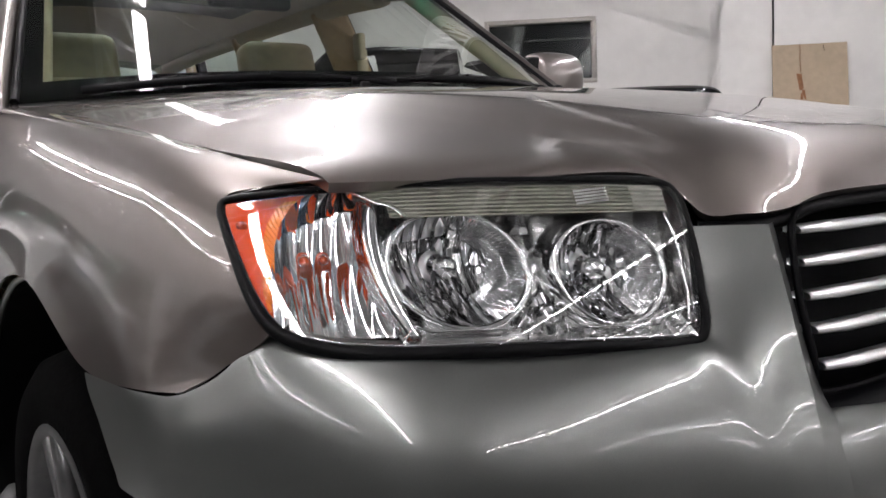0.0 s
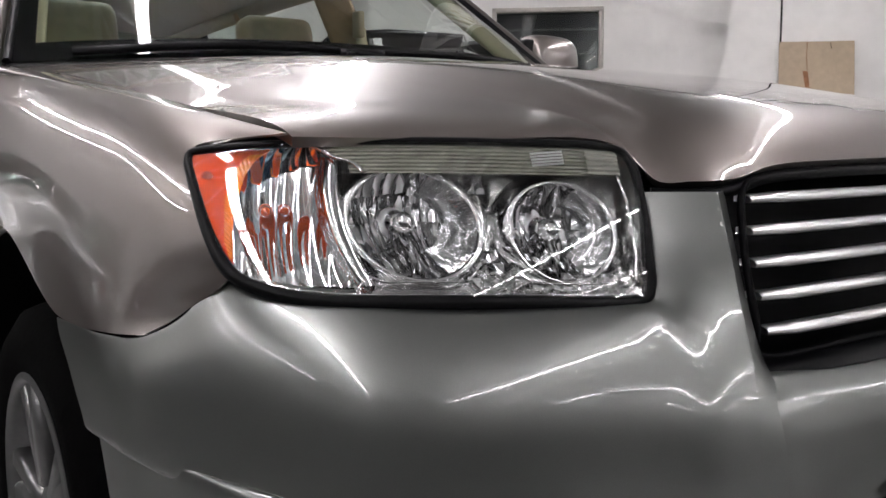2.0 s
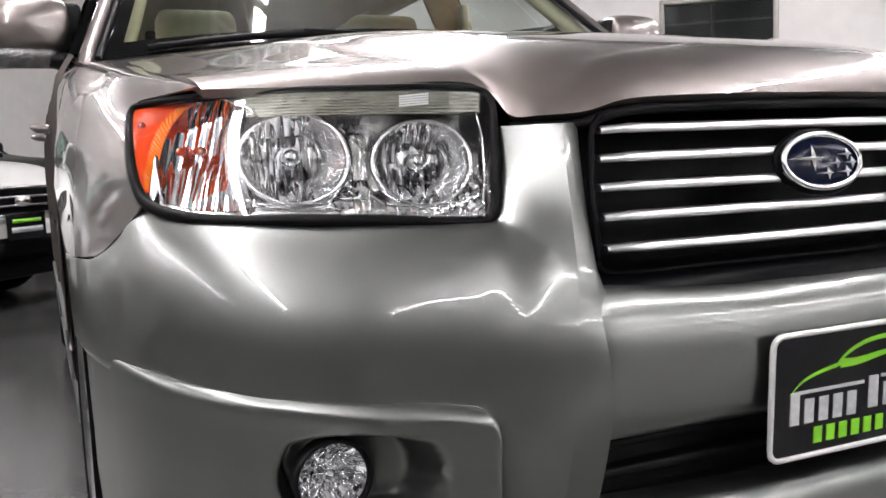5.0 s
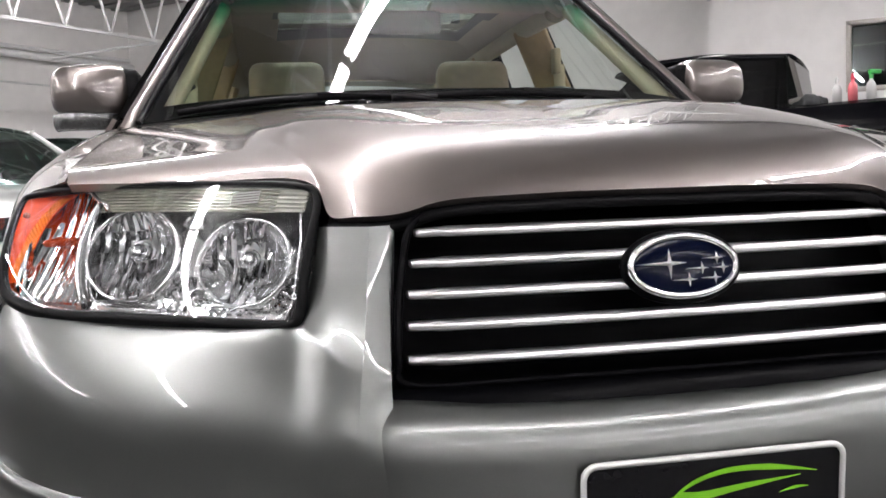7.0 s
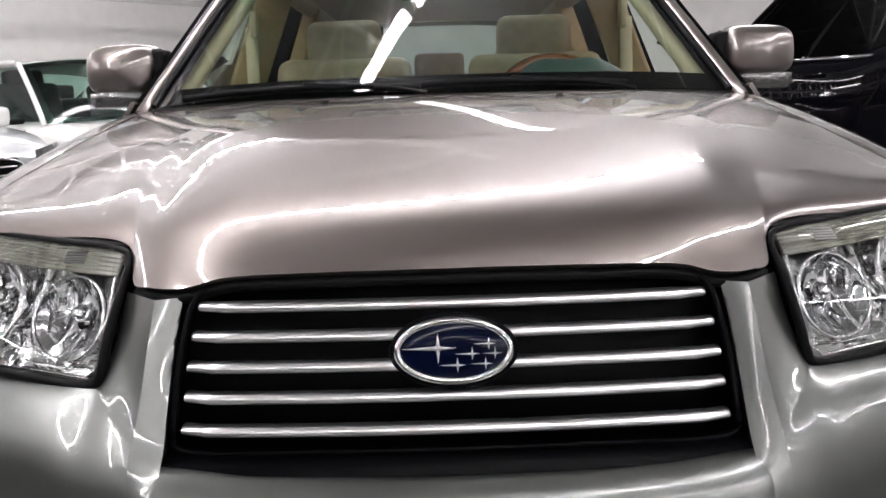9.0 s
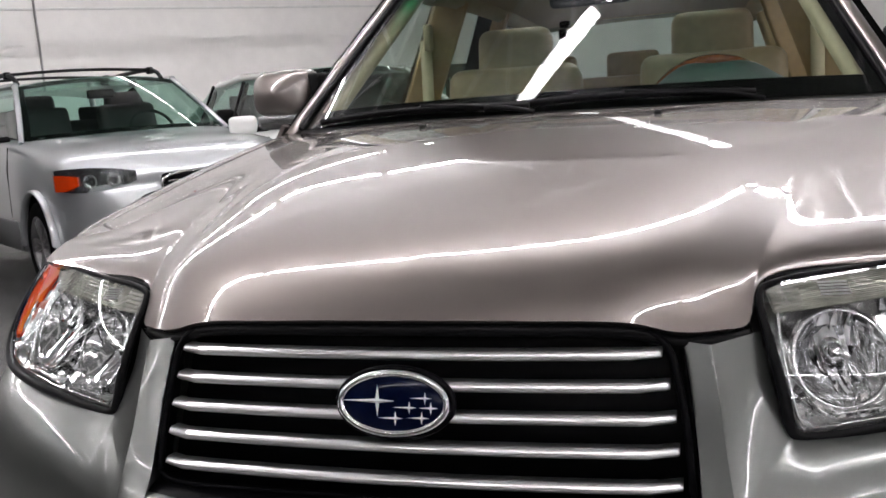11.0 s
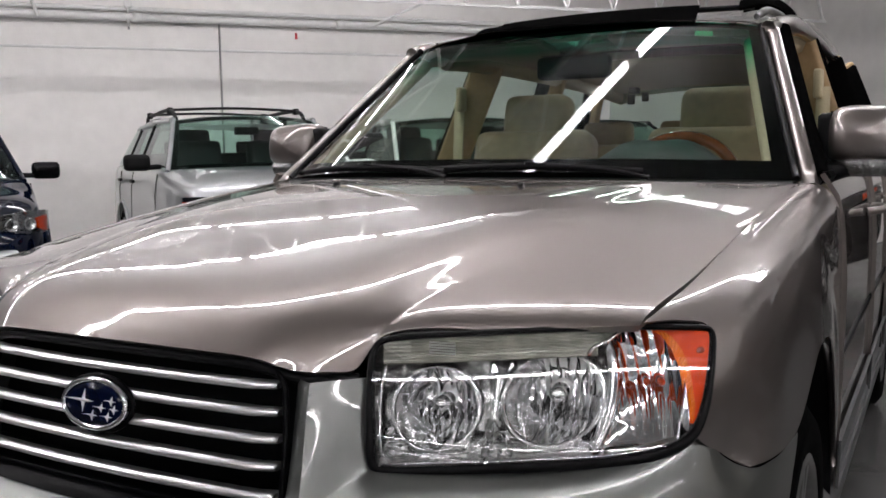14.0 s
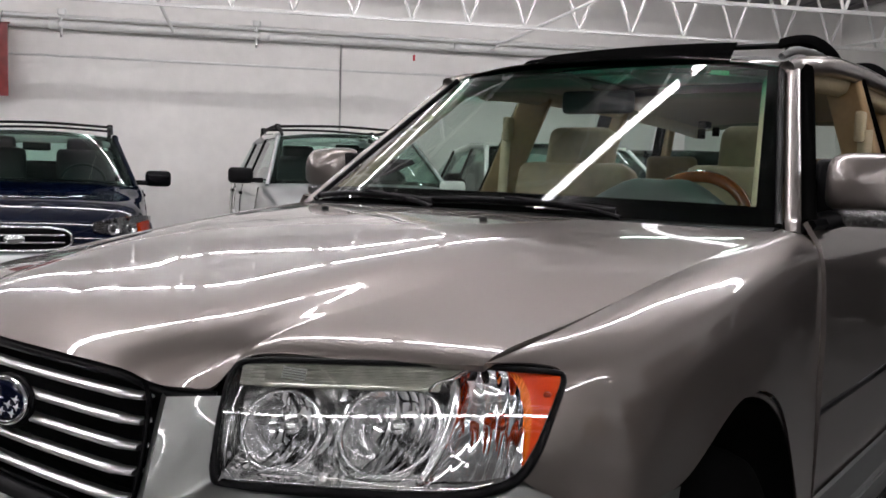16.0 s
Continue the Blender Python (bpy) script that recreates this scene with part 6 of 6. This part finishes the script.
    part("dashboard", box((W * 0.80, 0.50, 0.16), Matrix.Translation((0, ws0 + 0.45, belt - 0.06)), 0.05, 3), DASH, ob)
    part("steering_wheel", tube([(w * 0.42 + 0.18 * math.cos(a), ws0 + 0.78 + 0.08 * math.sin(a), belt + 0.0 + 0.16 * math.sin(a)) for a in t_], 0.014, 6, closed=True), DASH, ob)
    part("rear_view_mirror", box((0.22, 0.04, 0.07), Matrix.Translation((0, ws1 + 0.10, roof - 0.14)), 0.02, 2), TEXTURED, ob)
    return ob


def parked(a, n, turn=0.0):
    """Nose at (a, n) of the hall, facing away from the long wall."""
    return Matrix.Translation(hall(a, n)) @ pose(0, 0, 0, 0, 0, HALL + turn)


vehicle("estate_car", "silver estate car with black roof bars and grey cladding", parked(1.45, -4.85, 6), SILVER, L=4.45, W=1.735, roof=1.475, hood=0.97, belt=1.02, clad=GREYCLAD, rails=True, mirror_m=TEXTURED, lamp_z=0.76)
vehicle("estate_car", "dark blue estate car with black roof bars by the wall", parked(-1.10, -4.80, 8), BLUE, L=4.70, W=1.73, roof=1.41, hood=0.90, belt=0.97, nose=0.66, rails=True, mirror_m=BLACKP, lamp_z=0.70, rf1=4.0, rw=4.45, clad=SILVER)
vehicle("saloon_car", "white saloon car with a dark grille and dealer plate", parked(3.0, -3.9), WHITE, L=4.75, W=1.80, roof=1.43, hood=0.90, belt=0.96, nose=0.66, lamp_z=0.70, ws0=1.15, ws1=1.95, rf1=3.3, rw=4.0, amber=False, plate=True)
vehicle("saloon_car", "black saloon car parked by the wall", parked(4.95, -5.0), BLACKP, L=4.8, W=1.82, roof=1.45, hood=0.93, belt=0.98, nose=0.68, lamp_z=0.72, ws0=1.15, ws1=1.95, rf1=3.3, rw=4.0, amber=False)
truck = vehicle("pickup_truck", "black pickup truck with bottles on its bed rail", Matrix.Translation(hall(7.38, -4.20)) @ pose(0, 0, 0, 0, 0, HALL + 180), BLACKP, L=5.5, W=1.98, roof=1.88, hood=1.15, belt=1.25, nose=0.88, lamp_z=0.90, ws0=1.35, ws1=2.05, rf1=3.30, rw=3.36, pickup=1.40, wy=0.95, wb=3.4, wr=0.38, glass_m=PANE_BLACK)
part("window_trim", bar((0.94, 1.9, 1.24), (0.94, 3.3, 1.26), 0.012, 0.02), CHROME, truck)

# bottles on the truck bed rail
def bottle(p, color, cap, h=0.16, r=0.035, trigger=False):
    ob = thing("spray_bottle", "plastic cleaner bottle standing on the truck bed", "bottle", "cleaner bottles", Matrix.Translation(p))
    part("bottle_body", revolve([(0.001, 0), (r, 0.0), (r, h * 0.6), (r * 0.8, h * 0.78), (r * 0.35, h * 0.9), (r * 0.35, h)], 18), color, ob)
    part("cap", revolve([(r * 0.42, h * 0.97), (r * 0.42, h * 1.15), (r * 0.2, h * 1.28), (0.001, h * 1.29)], 14), cap, ob)
    if trigger:
        part("trigger_head", box((0.10, 0.03, 0.035), Matrix.Translation((0.03, 0, h * 1.28)), 0.01, 2), cap, ob)


for da, dn, c, k, h, tr in ((0, 0.10, CLEARPL, CLEARPL, 0.15, False), (0.02, 0.21, PINK, REDCAP, 0.17, False), (0.03, 0.34, CLEARPL, GREENCAP, 0.17, True)):
    bottle(hall(6.72 + da, -0.62 + dn, 1.415), c, k, h, 0.036, tr)

# a cardboard sheet leaning on the wall, with a fold, a torn place and a strip of tape
def cardboard(n0, w, h, tilt):
    m = Matrix.Translation(hall(A1 - 0.10, n0 + w / 2, 0.62 + h / 2)) @ pose(0, 0, 0, 0, 0, HALL) @ pose(0, 0, 0, 0, tilt, 0)
    ob = thing("cardboard_sheet", "flattened brown cardboard sheet with a torn fold, leaning on a wall", "cardboard")
    g = np.array([[m @ Vector((-0.006 + 0.010 * math.sin(5 * y + 2 * z) * (z > 0), y, z)) for z in np.linspace(-h / 2, h / 2, 12)] for y in np.linspace(-w / 2, w / 2, 16)])
    part("board", solid(g, 0.008), CARD, ob)

    def at(n, z):
        return m @ Vector((-0.022, n0 + w / 2 - n, z - 0.62 - h / 2))

    fold = [at(2.735 + 0.004 * math.sin(9 * k), 1.98 - 0.31 * k) for k in np.linspace(0, 1, 8)]
    part("fold", tube(fold, 0.0035, 6), CARD_TORN, ob, "dark fold line")
    for pts in (((2.69, 1.66), (2.745, 1.655), (2.765, 1.50), (2.72, 1.47)), ((2.74, 1.49), (2.775, 1.48), (2.79, 1.36), (2.76, 1.40)), ((2.73, 1.44), (2.75, 1.46), (2.755, 1.36), (2.72, 1.33))):
        bm = bmesh.new()
        g = np.array([[at(*pts[0]), at(*pts[3])], [at(*pts[1]), at(*pts[2])]])
        add_grid(bm, g)
        part("torn_patch", bm, CARD_TORN, ob, "torn brown patch")
    part("tape_mark", bar(at(2.985, 1.96), at(2.995, 1.90), 0.018, 0.004), MATT, ob)


cardboard(2.44, 0.80, 1.36, 5)
single("wall_cable", tube([hall(A1 - 0.012, 2.465, 1.0), hall(A1 - 0.012, 2.47, 2.2), hall(A1 - 0.012, 2.466, CEIL - 0.05)], 0.010, 8), RUBBER, "black cable hanging straight down the white wall", "cable")

# a dark red banner hung from the pipe, and two fittings under it
bm = bmesh.new()
add_grid(bm, np.array([[hall(-3.15 + 0.62 * k + 0.0, -10.62 + 0.02 * math.sin(7 * k + 2 * z), 1.93 + 0.88 * z) for z in np.linspace(0, 1, 10)] for k in np.linspace(0, 1, 12)]))
banner = thing("wall_banner", "dark red cloth banner hung from the pipe by the wall", "banner")
part("cloth", bm, REDSIGN, banner)
part("top_rod", tube([hall(-3.17, -10.62, 2.815), hall(-2.51, -10.62, 2.815)], 0.012, 8), REDSIGN, banner)
part("cord", tube([hall(-2.62, -10.62, 2.81), hall(-2.64, -10.80, 2.98)], 0.005, 6), MATT, banner)
for a in (-1.95, 0.45):
    sp = thing("sprinkler_drop", "white pipe drop with a small sprinkler head", "sprinkler", "sprinkler drops")
    p = hall(a, NA + 0.16)
    part("tee", box((0.10, 0.09, 0.09), Matrix.Translation((p.x, p.y, 3.02)) @ pose(0, 0, 0, 0, 0, HALL), 0.02, 2), STEEL, sp)
    part("drop", tube([(p.x, p.y, 3.02), (p.x + 0.03, p.y - 0.03, 2.74)], 0.016, 8), STEEL, sp)
    part("head", revolve([(0.001, 0.0), (0.022, 0.004), (0.012, 0.012), (0.012, 0.04)], 12, Matrix.Translation((p.x + 0.03, p.y - 0.03, 2.70))), CHROME, sp)

# a dark cloth heaped on the truck bed beside the bottles
bm = bmesh.new()
bmesh.ops.create_icosphere(bm, subdivisions=4, radius=1.0)
for v in bm.verts:
    k = 1 + 0.12 * math.sin(5 * v.co.x + 3 * v.co.z) + 0.08 * math.sin(9 * v.co.y + 4 * v.co.x) + 0.05 * math.sin(17 * v.co.x)
    v.co = HM @ Vector((6.72 + 0.12 * k * v.co.y, -0.70 + 0.13 * k * v.co.x, 1.40 + 0.085 * k * max(v.co.z, -0.1)))
single("dark_cloth", bm, DARKCLOTH, "dark blue-black cloth heaped on the truck bed", "cloth")

# stone chips in the paint
for p, d in (((-0.6505, 0.1499, 0.6954), (-0.31, -0.65, 0.69)), ((-0.4619, 0.4302, 0.9475), (-0.13, -0.2, 0.97))):
    q = Vector(d).to_track_quat("Z", "Y").to_matrix().to_4x4()
    part("stone_chip", revolve([(0.0003, 0.0012), (0.0016, 0.0010), (0.0024, 0.0)], 9, Matrix.Translation(Vector(p)) @ q), MATT, car)
